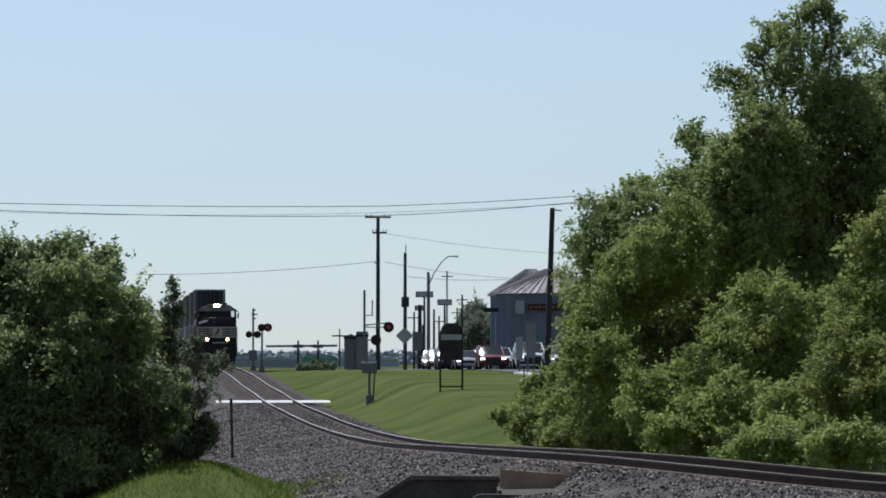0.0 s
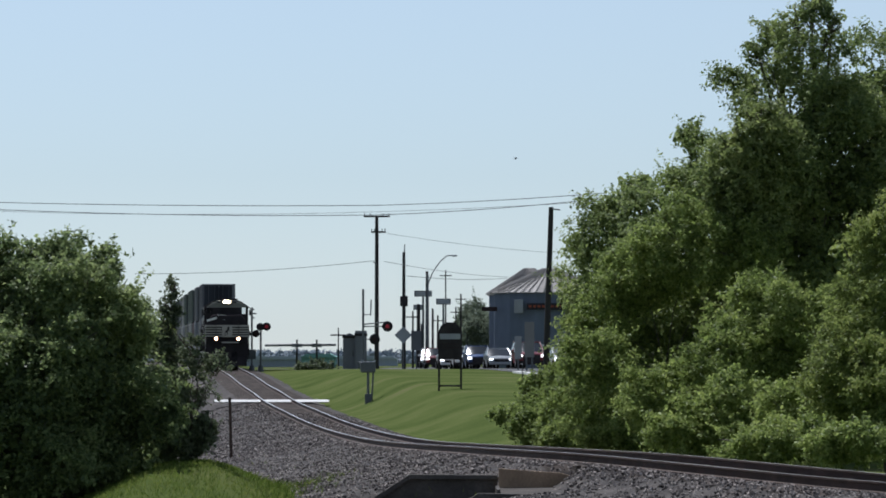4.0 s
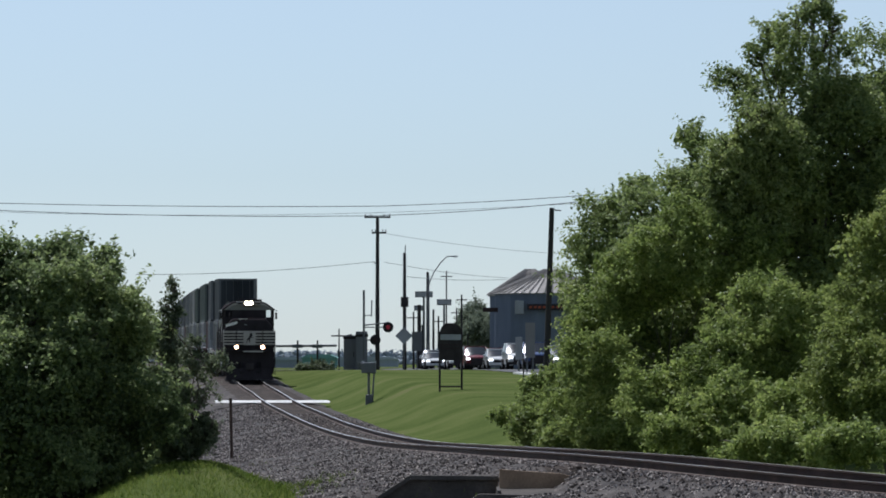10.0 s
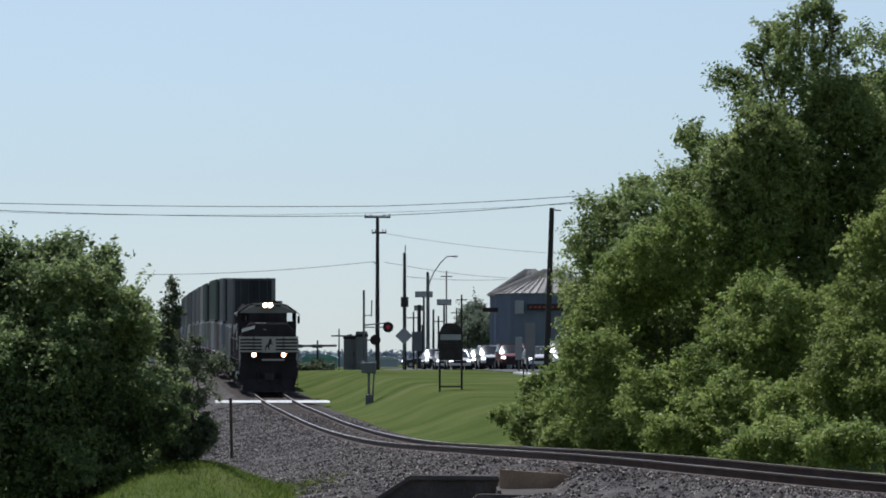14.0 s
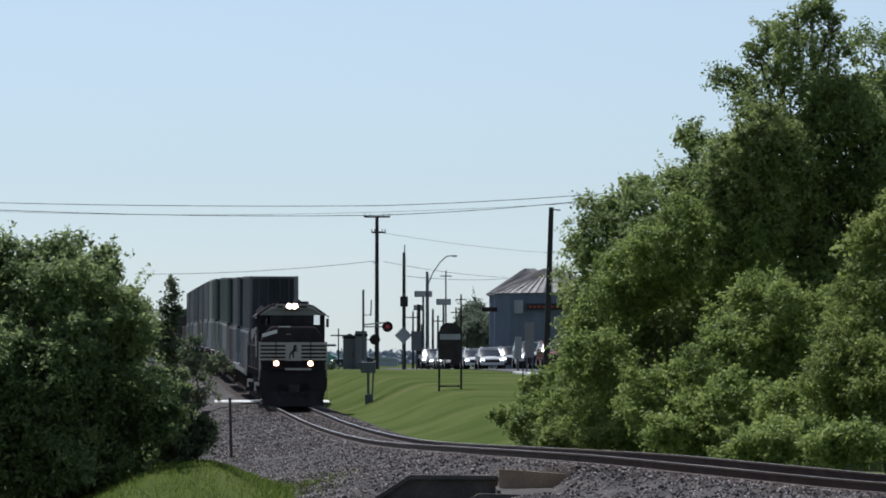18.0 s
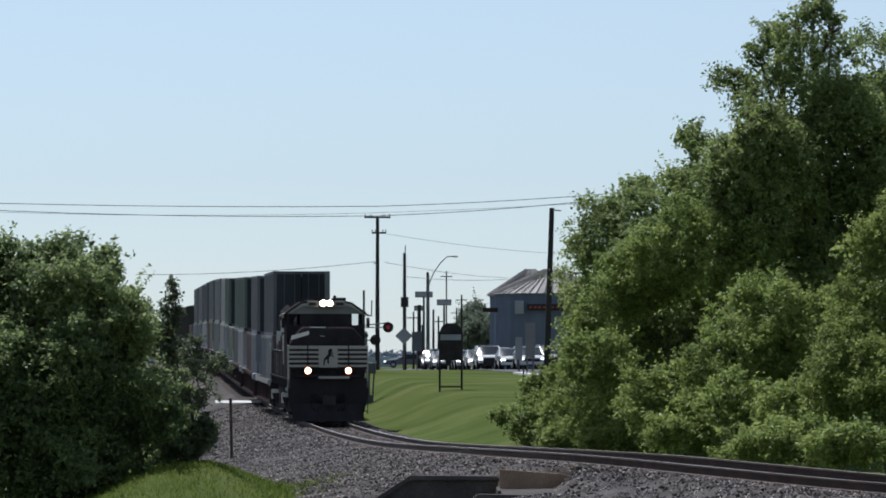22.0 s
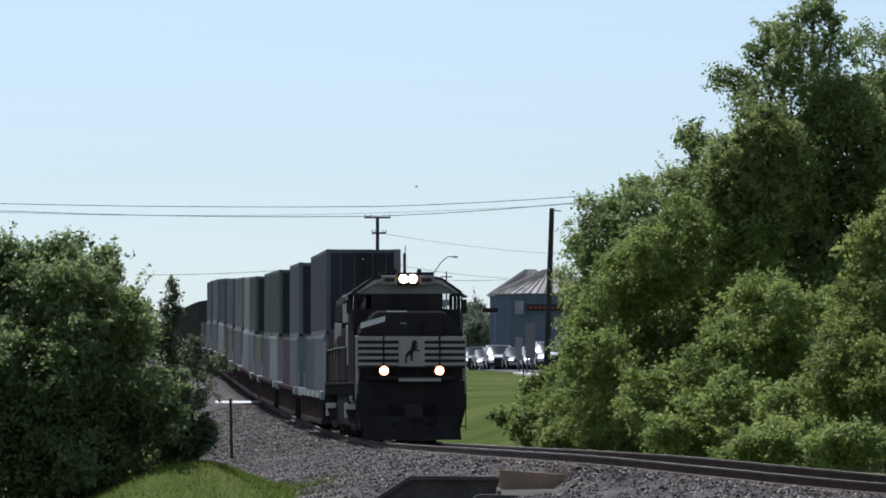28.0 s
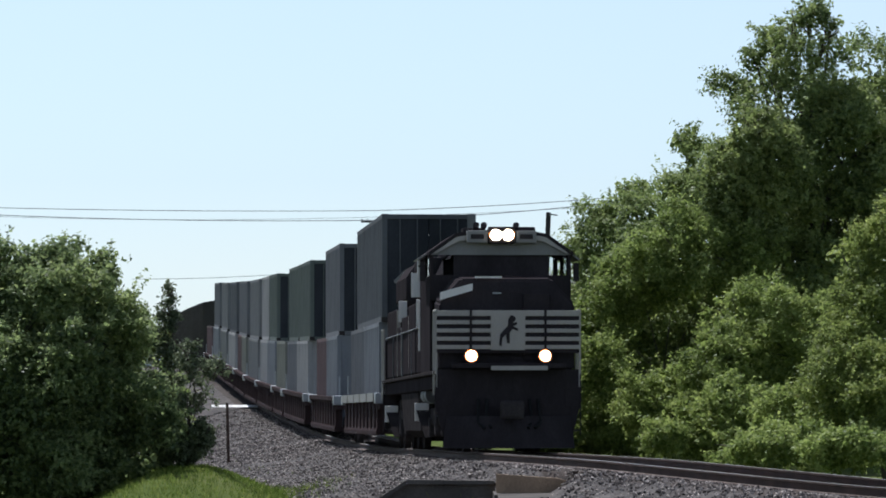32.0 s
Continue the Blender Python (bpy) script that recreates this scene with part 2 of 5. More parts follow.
def track_x(y):
    y = np.asarray(y, float)
    return np.where(y < 100, near_bend(np.minimum(y, 100)), 8.497 - 0.0801 * y)


def ease(a, b, v):
    u = np.clip((v - a) / (b - a), 0, 1)
    return u * u * (3 - 2 * u)


def ground_z(x, y):
    """The height of the ground, under the ballast too."""
    x, y = np.asarray(x, float), np.asarray(y, float)
    yy = np.clip(y, 20, 900)
    d, zt = x - track_x(yy), rail_level(yy)
    bed = zt - 0.36
    left = bed + (zt - 0.86 - bed) * ease(1.8, 5.5, -d) - 0.15 * ease(5, 12, -d)
    far = ease(250, 330, y)
    left = left * (1 - far * ease(3, 9, -d)) + 1.1 * far * ease(3, 9, -d)
    near = ease(58, 30, y)
    left = left * (1 - near) + 0.1 * near
    left = left + 0.76 * ease(-7.3, -4.8, x) * ease(-2.4, -4.5, x) * np.exp(-(np.abs(y - 76) / 8) ** 3)
    right = bed + (right_bank(y) - bed) * ease(2.2, 6.4, d)
    z = np.where(d < 0, left, right)
    out = ease(300, 340, y) * ease(4, 10, np.abs(d))
    z = z * (1 - out) + 1.1 * out
    z = np.where(y < 20, z * 0 + 0.1, z)
    bumps = 0.04 * np.sin(x * 1.3 + y * 0.21) * np.sin(y * 0.37 - x * 0.5) + 0.02 * np.sin(x * 2.9 + 1) * np.sin(y * 1.1)
    z = z - 0.45 * ease(-2.2, -1.0, x) * ease(3.2, 2.0, x) * ease(69.5, 71.5, y) * ease(78, 76, y)
    return z + bumps * ease(2.5, 6, np.abs(d)) * ease(130, 95, y)


def grid(name, xs, ys, height, mat):
    X, Y = np.meshgrid(xs, ys)
    X = X - 0.0801 * (np.clip(Y, 54, 345) - 200)  # the rows of the sheet follow the track
    Z = height(X, Y)
    n, m = len(xs), len(ys)
    i = (np.arange(m - 1)[:, None] * n + np.arange(n - 1)).ravel()
    return mesh_of(name, np.stack([X, Y, Z], -1).reshape(-1, 3).tolist(), np.stack([i, i + 1, i + n + 1, i + n], -1).tolist(), mat, smooth=True)


xs = np.concatenate([[-2500, -1200, -600, -300, -150, -100, -75], np.arange(-62, -14, 1.2), np.arange(-14, 12, 0.5), np.arange(12, 32, 1.0), [34, 40, 50, 65, 85, 120, 200, 350, 700, 1400, 2500]])
ys = np.concatenate([[-400, -150, -60, -20, 0, 10, 20, 30, 40, 48], np.arange(54, 110, 0.7), np.arange(110, 345, 1.6), [350, 365, 380, 400, 430, 470, 520, 600, 750, 1000, 1500, 2500, 4000]])
tagged(grid("ground", xs, ys, ground_z, GRASS), "uneven mown grass ground with dry patches", "ground", kind="structure")


def along(offset, z, y):
    """A point beside the line of the track, at that offset to its right."""
    g = float(track_x(y + 0.05) - track_x(y - 0.05)) / 0.1
    s = 1 / math.hypot(1, g)
    return (float(track_x(y)) + offset * s, y - offset * g * s, float(rail_level(y)) + z)


# ballast bed: a long raised strip with sloping shoulders, wide towards the grass on the low side
ys_track = np.concatenate([np.arange(44, 130, 0.5), np.arange(130, 330, 1.5), np.arange(330, 760, 10)])
SECTION = [(-8.2, -1.35), (-7.4, -1.1), (-6.9, -0.95), (-6.3, -0.87), (-5.7, -0.8), (-5.2, -0.74), (-4.6, -0.67), (-4.0, -0.6), (-3.4, -0.52), (-2.8, -0.42), (-2.2, -0.31), (-1.7, -0.2), (-1.2, -0.18), (0, -0.19), (1.2, -0.18), (1.7, -0.21), (2.4, -0.34), (3.3, -0.6)]


def culvert_dip(x, y):
    """How far the ballast is scooped out before the culvert."""
    x, y = np.asarray(x, float), np.asarray(y, float)
    return 0.42 * ease(-1.6, -0.7, x) * ease(2.7, 1.7, x) * ease(70.5, 72, y) * ease(76.0, 75.1, y)


rng = np.random.default_rng(5)
verts, faces = [], []
for j, y in enumerate(ys_track):
    for k, (o, z) in enumerate(SECTION):
        fade = float(ease(62, 75, y) * ease(260, 200, y))
        oo = o if o > -3 else -3 + (o + 3) * (0.35 + 0.65 * fade) + 0.35 * math.sin(y * 0.31) * (k < 4)
        v = along(oo, z + rng.uniform(-0.03, 0.03), float(y))
        verts.append((v[0], v[1], v[2] - float(culvert_dip(v[0], v[1]))))
    if j:
        for k in range(len(SECTION) - 1):
            a = (j - 1) * len(SECTION) + k
            faces.append((a, a + 1, a + 1 + len(SECTION), a + len(SECTION)))
bed = tagged(mesh_of("ballast_bed", verts, faces, [BALLAST, DARKBALLAST], smooth=True), "grey crushed-stone ballast bed under the track", "ballast", kind="structure")
for p in bed.data.polygons:
    p.material_index = 1 if 11 <= p.index % (len(SECTION) - 1) <= 14 else 0

# ---- railway track ----
track = tagged(empty("railway_track"), "single railway track of rusty rails on ballast, dipping through a sag", "railway track", kind="structure")
PROFILE = [(-0.03, 0), (0.03, 0), (0.035, -0.006), (0.035, -0.035), (0.012, -0.05), (0.012, -0.14), (0.07, -0.158), (0.07, -0.172), (-0.07, -0.172), (-0.07, -0.158), (-0.012, -0.14), (-0.012, -0.05), (-0.035, -0.035), (-0.035, -0.006)]
ys_rail = np.concatenate([np.arange(44, 130, 1.0), np.arange(130, 340, 3.0), np.arange(340, 760, 20)])
for side in (-0.7525, 0.7525):
    verts, faces, n = [], [], len(PROFILE)
    for j, y in enumerate(ys_rail):
        verts += [along(side + o, z, float(y)) for o, z in PROFILE]
        if j:
            a = (j - 1) * n
            faces += [(a + k, a + (k + 1) % n, a + n + (k + 1) % n, a + n + k) for k in range(n)]
    rail = mesh_of("rail", verts, faces, [RUST, RAILTOP], track)
    rail["label"] = "rusty steel rail with a bright worn top"
    for p in rail.data.polygons:
        p.material_index = 1 if p.index % n == 0 else 0
tie_mesh = None
for i in range(220):
    y = 50 + i * 0.53
    g = float(track_x(y + 0.1) - track_x(y - 0.1)) / 0.2
    if tie_mesh is None:
        ob = part("tie", box(-1.3, 1.3, -0.115, 0.115, -0.36, -0.176, 0.015), TIE, track)
        tie_mesh = ob.data
    else:
        ob = new("tie", tie_mesh)
        ob.parent = track
    ob.matrix_local = pose(*along(random.uniform(-0.05, 0.05), 0, y)) @ pose(0, 0, 0, 0, 0, -math.degrees(math.atan(g)) + random.uniform(-1, 1))


def stones(name, count, y0, y1, offsets, size, seed):
    """Loose crushed stone on the bed, one object."""
    r = np.random.default_rng(seed)
    base = np.array([(1, 0, 0), (-1, 0, 0), (0, 1, 0), (0, -1, 0), (0, 0, 1), (0, 0, -1)], float)
    tri = np.array([(0, 2, 4), (2, 1, 4), (1, 3, 4), (3, 0, 4), (2, 0, 5), (1, 2, 5), (3, 1, 5), (0, 3, 5)])
    so, sz = np.array(SECTION).T
    y = y0 + (y1 - y0) * r.random(count) ** 1.6
    o = r.uniform(*offsets, count)
    z = np.interp(o, so, sz) + 0.012
    g = (track_x(y + 0.1) - track_x(y - 0.1)) / 0.2
    c = 1 / np.hypot(1, g)
    rail, x, y = rail_level(y), track_x(y) + o * c, y - o * g * c
    q = r.normal(size=(count, 3, 3))
    q, _ = np.linalg.qr(q)
    s = size * r.uniform(0.5, 1.25, (count, 1, 1)) * r.uniform(0.6, 1.0, (count, 6, 1))
    v = (base[None] * s) @ q + np.stack([x, y, rail + z - culvert_dip(x, y)], -1)[:, None]
    f = (tri[None] + np.arange(count)[:, None, None] * 6).reshape(-1, 3)
    return tagged(mesh_of(name, v.reshape(-1, 3).tolist(), f.tolist(), STONE), "loose grey crushed ballast stones beside the rails", "ballast stones", kind="stuff")


stones("ballast_stones", 10000, 125, 206, (-8.0, -0.9), 0.05, 12)
stones("ballast_stones", 21000, 50, 90, (-8.0, 2.4), 0.04, 13)
stones("ballast_stones", 36000, 58, 185, (-8.0, 2.4), 0.038, 11)

# concrete path across the track, and the culvert's headwall in the ballast
path_y = 207
slab = tagged(empty("crossing_slab"), "pale concrete footpath slab laid across the track", "path", kind="structure")
for x0, x1 in ((-3.1, -2.37), (-2.35, -0.86), (-0.64, 0.64), (0.86, 2.5)):
    ends = [(-0.75, -0.12), (-0.52, -0.035), (0.8, -0.02), (0.8, -0.17)]
    part("slab_panel", loft([[(x0, y, z) for y, z in ends], [(x1, y, z) for y, z in ends]]), PALE, slab)
slab.matrix_world = pose(*along(0, 0, path_y)) @ pose(0, 0, 0, 0, 0, 4.6)

# culvert: an opening under a thin slab, a sloping apron and a low front lip
culvert = tagged(empty("culvert"), "weathered concrete culvert inlet sunk in the ballast", "culvert", kind="structure")
b = loft([[(-0.58, 74.9, -0.3), (0.98, 74.9, -0.3), (0.98, 74.9, -0.235), (-0.58, 74.9, -0.22)], [(-0.58, 75.25, -0.3), (0.98, 75.25, -0.3), (0.98, 75.25, -0.235), (-0.58, 75.25, -0.22)]])
part("cover_slab", b, STAINED_SHADED, culvert)
b = loft([[(-1.3, 74.9, -0.78), (-0.585, 74.9, -0.3), (-0.585, 74.9, -0.22), (-1.32, 74.9, -0.7)], [(-1.3, 75.25, -0.78), (-0.585, 75.25, -0.3), (-0.585, 75.25, -0.22), (-1.32, 75.25, -0.7)]])
part("side_slab", b, STAINED_SHADED, culvert)
# The dark of the hollow is put into this wall's colour.
part("back_wall", plate([(-1.2, -1.4), (0.98, -1.4), (0.98, -0.305), (-0.59, -0.305), (-1.25, -0.75)], 75.02, 75.2), STAINED_SHADED, culvert, "inner wall with the opening's shade put into its colour")
part("partition", box(0.94, 1.0, 72.6, 74.88, -1.4, -0.42), STAINED_SHADED, culvert)
front = [(1.0, -0.9), (2.3, -0.9), (2.3, -0.25), (2.1, -0.2), (1.0, -0.11)]
b = loft([[(x, 74.75 + (x - 1) * 0.3, z) for x, z in front], [(x, 74.9 + (x - 1) * 0.3, z) for x, z in front]])
part("wing_wall", b, CONCRETE, culvert, "tan stained concrete wing wall")
b = loft([[(1.0, 72.8, -1.2), (2.0, 72.8, -1.2), (2.0, 72.8, -0.55), (1.0, 72.8, -0.55)], [(1.0, 74.7, -1.2), (2.2, 75.0, -1.2), (2.2, 75.0, -0.45), (1.0, 74.7, -0.45)]])
part("apron", b, STAINED_SHADED, culvert, "stained concrete apron")
b = loft([[(0.28, y, -1.4), (1.9, y, -1.4), (1.9, y, -0.49), (0.62, y, -0.46), (0.28, y, -0.66)] for y in (71.9, 72.15)])
part("front_lip", b, STAINED_SHADED, culvert)


def surface_z(x, y):
    """The top of the ground or of the ballast that lies on it."""
    so, sz = np.array(SECTION).T
    return np.maximum(ground_z(x, y), rail_level(y) + np.interp(x - track_x(y), so, sz) - 0.03)


def tufts(name, count, xr, yr, height, seed, text, keep=lambda x, y: x == x, mat=BLADES):
    """Grass blades standing on the ground, one object."""
    r = np.random.default_rng(seed)
    x, y = r.uniform(*xr, count), r.uniform(*yr, count)
    k = keep(x, y)
    x, y = x[k], y[k]
    n = len(x)
    base = np.stack([x, y, surface_z(x, y) - 0.02], -1)
    h = height * r.uniform(0.4, 1.2, (n, 1))
    a = r.uniform(0, 6.28, n)
    side = np.stack([np.cos(a), np.sin(a), a * 0], -1) * 0.006
    tip = base + np.concatenate([r.normal(0, 0.35, (n, 2)) * h, h], 1)
    mid = (base + tip) / 2 + np.array([0, 0, 0.15]) * h
    v = np.stack([base - side, base + side, mid + side * 0.8, tip], 1)
    return tagged(quads(name, v, mat), text, "grass", kind="stuff")


tufts("grass_blades", 60000, (-9.5, -2.2), (64, 92), 0.08, 3, "uncut bright green grass beside the bushes", lambda x, y: x - track_x(y) < -5.6)
tufts("weeds", 1500, (-8, 1), (72, 150), 0.14, 5, "sparse green weeds in the ballast", lambda x, y: (x - track_x(y) < -3.4) & (x - track_x(y) > -7) & (np.sin(x * 2.1 + y * 0.7) > 0.45))
tufts("weeds", 2600, (-3.2, -1.4), (76, 92), 0.13, 6, "thin green weeds in the ballast", lambda x, y: np.random.default_rng(8).random(len(x)) < np.exp(-((x + 2.35) / 0.4) ** 2 - ((y - 84) / 4) ** 2))
tufts("weeds", 5000, (-4.0, -2.0), (70, 84), 0.15, 7, "ragged green weeds at the mound's foot", lambda x, y: np.random.default_rng(9).random(len(x)) < np.exp(-((x + 2.9) / 0.35) ** 2))


# ---- the locomotive (its front looks along -Y, its base is the rail's top) ----
def wheelset(parent, y, r=0.5):
    ax = part("wheelset", rod((-0.9, 0, 0), (0.9, 0, 0), 0.09, seg=10), DARKSTEEL, parent)
    ax.location = (0, y, r)
    for sx in (-1, 1):
        b = rod((sx * 0.68, 0, 0), (sx * 0.81, 0, 0), r, seg=20)
        rod((sx * 0.66, 0, 0), (sx * 0.69, 0, 0), r + 0.03, seg=20, bm=b)
        rod((sx * 0.8, 0, 0), (sx * 0.86, 0, 0), 0.16, seg=10, bm=b)
        for k in range(4):
            a = k * math.pi / 2
            box(sx * 0.812 - 0.01, sx * 0.812 + 0.01, math.cos(a) * 0.3 - 0.05, math.cos(a) * 0.3 + 0.05, math.sin(a) * 0.3 - 0.05, math.sin(a) * 0.3 + 0.05, bm=b)
        part("wheel", b, DARKSTEEL, ax)
    return ax


wheelsets = []
loco = tagged(empty("locomotive"), "black freight diesel locomotive with white-striped nose and lit headlights", "locomotive")
part("underframe", box(-1.45, 1.45, -10.1, 7.2, 1.32, 1.62, 0.03), BLACK, loco)
part("walkway", box(-1.52, 1.52, -10.25, 7.3, 1.62, 1.7, 0.015), DARKSTEEL, loco)
tank = [(-1.35, 0.45), (-1.1, 0.3), (1.1, 0.3), (1.35, 0.45), (1.42, 1.3), (-1.42, 1.3)]
part("fuel_tank", plate(tank, -3.9, 1.5), DARKSTEEL, loco)
for y in (-6.8, 4.4):
    b = bmesh.new()
    for sx in (-1, 1):
        box(sx * 1.02, sx * 1.2, y - 2.6, y + 2.6, 0.55, 0.95, 0.05, bm=b)
        for k in (-1.85, 0, 1.85):
            box(sx * 1.0, sx * 1.26, y + k - 0.24, y + k + 0.24, 0.32, 0.74, 0.06, bm=b)
            rod((sx * 1.12, y + k + 0.5, 0.62), (sx * 1.12, y + k + 0.5, 1.2), 0.1, bm=b)
    box(-1.0, 1.0, y - 1.2, y + 1.2, 0.6, 1.3, 0.05, bm=b)
    box(-0.6, 0.6, y - 2.3, y + 2.3, 0.2, 0.62, 0.05, bm=b)
    part("truck_frame", b, DARKSTEEL, loco, "grimy three-axle truck frame")
    for k in (-1.85, 0, 1.85):
        wheelsets.append(wheelset(loco, y + k, 0.53))
# pilot, plow and coupler
pilot = [(-1.5, 1.72), (1.5, 1.72), (1.5, 0.95), (1.36, 0.36), (1.15, 0.14), (-1.15, 0.14), (-1.36, 0.36), (-1.5, 0.95)]
part("pilot", plate(pilot, -10.32, -10.2), BLACK, loco)
plow = loft([[(-1.3, -10.33, 0.75), (0, -10.7, 0.75), (1.3, -10.33, 0.75), (1.3, -10.25, 0.75), (0, -10.6, 0.75), (-1.3, -10.25, 0.75)],
             [(-1.38, -10.5, 0.08), (0, -11.0, 0.08), (1.38, -10.5, 0.08), (1.38, -10.42, 0.08), (0, -10.9, 0.08), (-1.38, -10.42, 0.08)]])
part("plow", plow, BLACK, loco)
b = box(-0.16, 0.16, -11.1, -10.3, 0.74, 1.0, 0.04)
box(-0.24, 0.24, -11.35, -11.05, 0.68, 1.06, 0.06, bm=b)
part("coupler", b, DARKSTEEL, loco)
for x in (-0.62, -0.45, 0.45, 0.62):
    b = rod((x, -10.34, 1.1), (x * 1.05, -10.55, 0.62), 0.035)
    rod((x * 1.05, -10.55, 0.62), (x * 0.85, -10.7, 0.5), 0.035, bm=b)
    part("air_hose", b, RUBBER, loco)
part("anticlimber", box(-1.2, 1.2, -10.6, -10.3, 1.74, 1.84, 0.02), BLACK, loco)
part("anticlimber_edge", box(-0.38, 0.8, -10.63, -10.605, 1.7, 1.79), WHITE, loco, "white painted edge")
# striped front plate between the platform and the handrail, in strips either side of a plain panel
for k in range(5):
    z = 2.83 - k * 0.172
    for x0, x1 in ((-1.49, -0.36), (0.36, 1.49)):
        part("white_stripe", box(x0, x1, -10.36, -10.33, z, z + (0.12 if k == 0 else 0.085), 0.006), WHITE, loco, "dull white stripe")
part("stripe_backing", box(-1.49, 1.49, -10.328, -10.3, 2.06, 2.95), BLACK, loco)
part("centre_panel", box(-0.36, 0.36, -10.372, -10.33, 2.12, 2.95, 0.006), WHITE, loco, "white emblem panel")
emblem = [(-0.19, 2.22), (-0.14, 2.2), (-0.12, 2.38), (-0.05, 2.45), (-0.02, 2.26), (0.03, 2.26), (0.03, 2.48), (0.09, 2.56), (0.2, 2.52), (0.21, 2.56), (0.11, 2.62), (0.19, 2.66), (0.18, 2.7), (0.1, 2.69), (0.16, 2.76), (0.14, 2.82), (0.06, 2.85), (0.0, 2.76), (-0.01, 2.62), (-0.1, 2.53), (-0.17, 2.44)]
part("emblem", plate(emblem, -10.388, -10.374), BLACK, loco, "dark emblem shape")
for x in (-0.78, 0.78):
    part("stripe_post", box(x - 0.025, x + 0.025, -10.38, -10.362, 2.08, 2.95), BLACK, loco)
# short nose with bevelled top, cab, and hood
nose = loft([[(-1.42, -10.1, 1.7), (1.42, -10.1, 1.7), (1.42, -10.1, 3.1), (0.95, -9.95, 3.62), (-0.95, -9.95, 3.62), (-1.42, -10.1, 3.1)],
             [(-1.42, -8.6, 1.7), (1.42, -8.6, 1.7), (1.42, -8.6, 3.2), (1.0, -8.6, 3.74), (-1.0, -8.6, 3.74), (-1.42, -8.6, 3.2)]])
bmesh.ops.bevel(nose, geom=nose.edges[:], offset=0.05, segments=2, affect="EDGES")
part("nose", nose, BLACK, loco, "black wide nose")
part("nose_top_edge", box(-0.66, -0.1, -10.0, -9.93, 3.635, 3.67), PALEPAINT, loco, "thin bright edge on the nose")
part("nose_door", box(0.35, 0.9, -10.13, -10.1, 1.9, 3.3, 0.02), BLACK, loco)
part("nose_latch", box(-0.3, -0.12, -10.14, -10.1, 3.3, 3.33), STEEL, loco)
# The nose's sunlit left slope is put in as a bright white plate.
shield = [(-1.4, 3.17), (-0.72, 3.37), (-0.72, 3.52), (-1.4, 3.33)]
part("nose_lit_plate", plate(shield, -10.13, -10.105), PALEPAINT, loco, "pale plate on the nose, sunlight on its slope put into the white")


def cab_ring(y, grow=0.0):
    return [(-1.5 - grow, y, 1.7), (1.5 + grow, y, 1.7), (1.5 + grow, y, 4.22), (0.95, y, 4.6), (0.55, y, 4.68), (-0.55, y, 4.68), (-0.95, y, 4.6), (-1.5 - grow, y, 4.22)]


# the cab's front wall is built round its two windows
b = bmesh.new()
box(-1.5, 1.5, -8.68, -8.56, 3.2, 3.74, bm=b)
for x0, x1 in ((-1.5, -1.43), (-1.0, -0.5), (0.5, 1.0), (1.43, 1.5)):
    box(x0, x1, -8.68, -8.56, 3.74, 4.18, bm=b)
box(-0.5, 0.5, -8.68, -8.56, 3.74, 4.18, bm=b)
part("cab_front", b, BLACK, loco)
for sx in (-1, 1):
    part("windshield", box(sx * 1.0, sx * 1.43, -8.63, -8.61, 3.76, 4.16), GLASS, loco)
    b = box(sx * 1.44, sx * 1.5, -8.56, -5.8, 1.7, 3.72)
    box(sx * 1.44, sx * 1.5, -8.56, -8.3, 3.72, 4.22, bm=b)
    box(sx * 1.44, sx * 1.5, -7.3, -7.0, 3.72, 4.22, bm=b)
    box(sx * 1.44, sx * 1.5, -6.0, -5.8, 3.72, 4.22, bm=b)
    part("cab_side", b, BLACK, loco)
    part("side_window", box(sx * 1.46, sx * 1.475, -8.3, -7.3, 3.74, 4.2), GLASS, loco)
    part("sun_visor", loft([[(sx * 1.5, -8.3, 4.22), (sx * 1.5, -7.1, 4.22), (sx * 1.72, -7.1, 4.08), (sx * 1.72, -8.3, 4.08)],
                            [(sx * 1.5, -8.3, 4.25), (sx * 1.5, -7.1, 4.25), (sx * 1.74, -7.1, 4.11), (sx * 1.74, -8.3, 4.11)]]), GREYWHITE, loco, "pale window visor")
    part("mirror", box(sx * 1.58, sx * 1.7, -8.42, -8.36, 3.62, 4.02, 0.015), DARKSTEEL, loco)
b = box(-1.5, 1.5, -5.85, -5.75, 1.7, 3.7)
for x0, x1 in ((-1.5, -1.42), (-1.0, 1.0), (1.42, 1.5)):
    box(x0, x1, -5.85, -5.75, 3.7, 4.2, bm=b)
part("cab_rear", b, BLACK, loco)
for y in (-4.6, 5.6):
    for sx in (-1, 1):
        part("side_step", box(sx * 1.22, sx * 1.54, y - 0.02, y + 0.03, 0.66, 1.06, 0.01), PALEPAINT, loco, "white painted step plate")
        part("step_skirt", loft([[(sx * 1.2, y + 0.02, 0.95), (sx * 1.52, y + 0.02, 0.95), (sx * 1.5, y + 0.05, 0.95), (sx * 1.2, y + 0.05, 0.95)], [(sx * 1.1, y - 0.5, 0.3), (sx * 1.35, y - 0.5, 0.3), (sx * 1.35, y - 0.45, 0.3), (sx * 1.1, y - 0.45, 0.3)]]), DARKSTEEL, loco)
roof = [(-1.54, 4.16), (-0.95, 4.52), (-0.55, 4.6), (0.55, 4.6), (0.95, 4.52), (1.54, 4.16), (1.54, 4.23), (0.98, 4.62), (0.55, 4.7), (-0.55, 4.7), (-0.98, 4.62), (-1.54, 4.23)]
part("cab_roof", plate(roof, -8.8, -5.7), BLACK, loco)
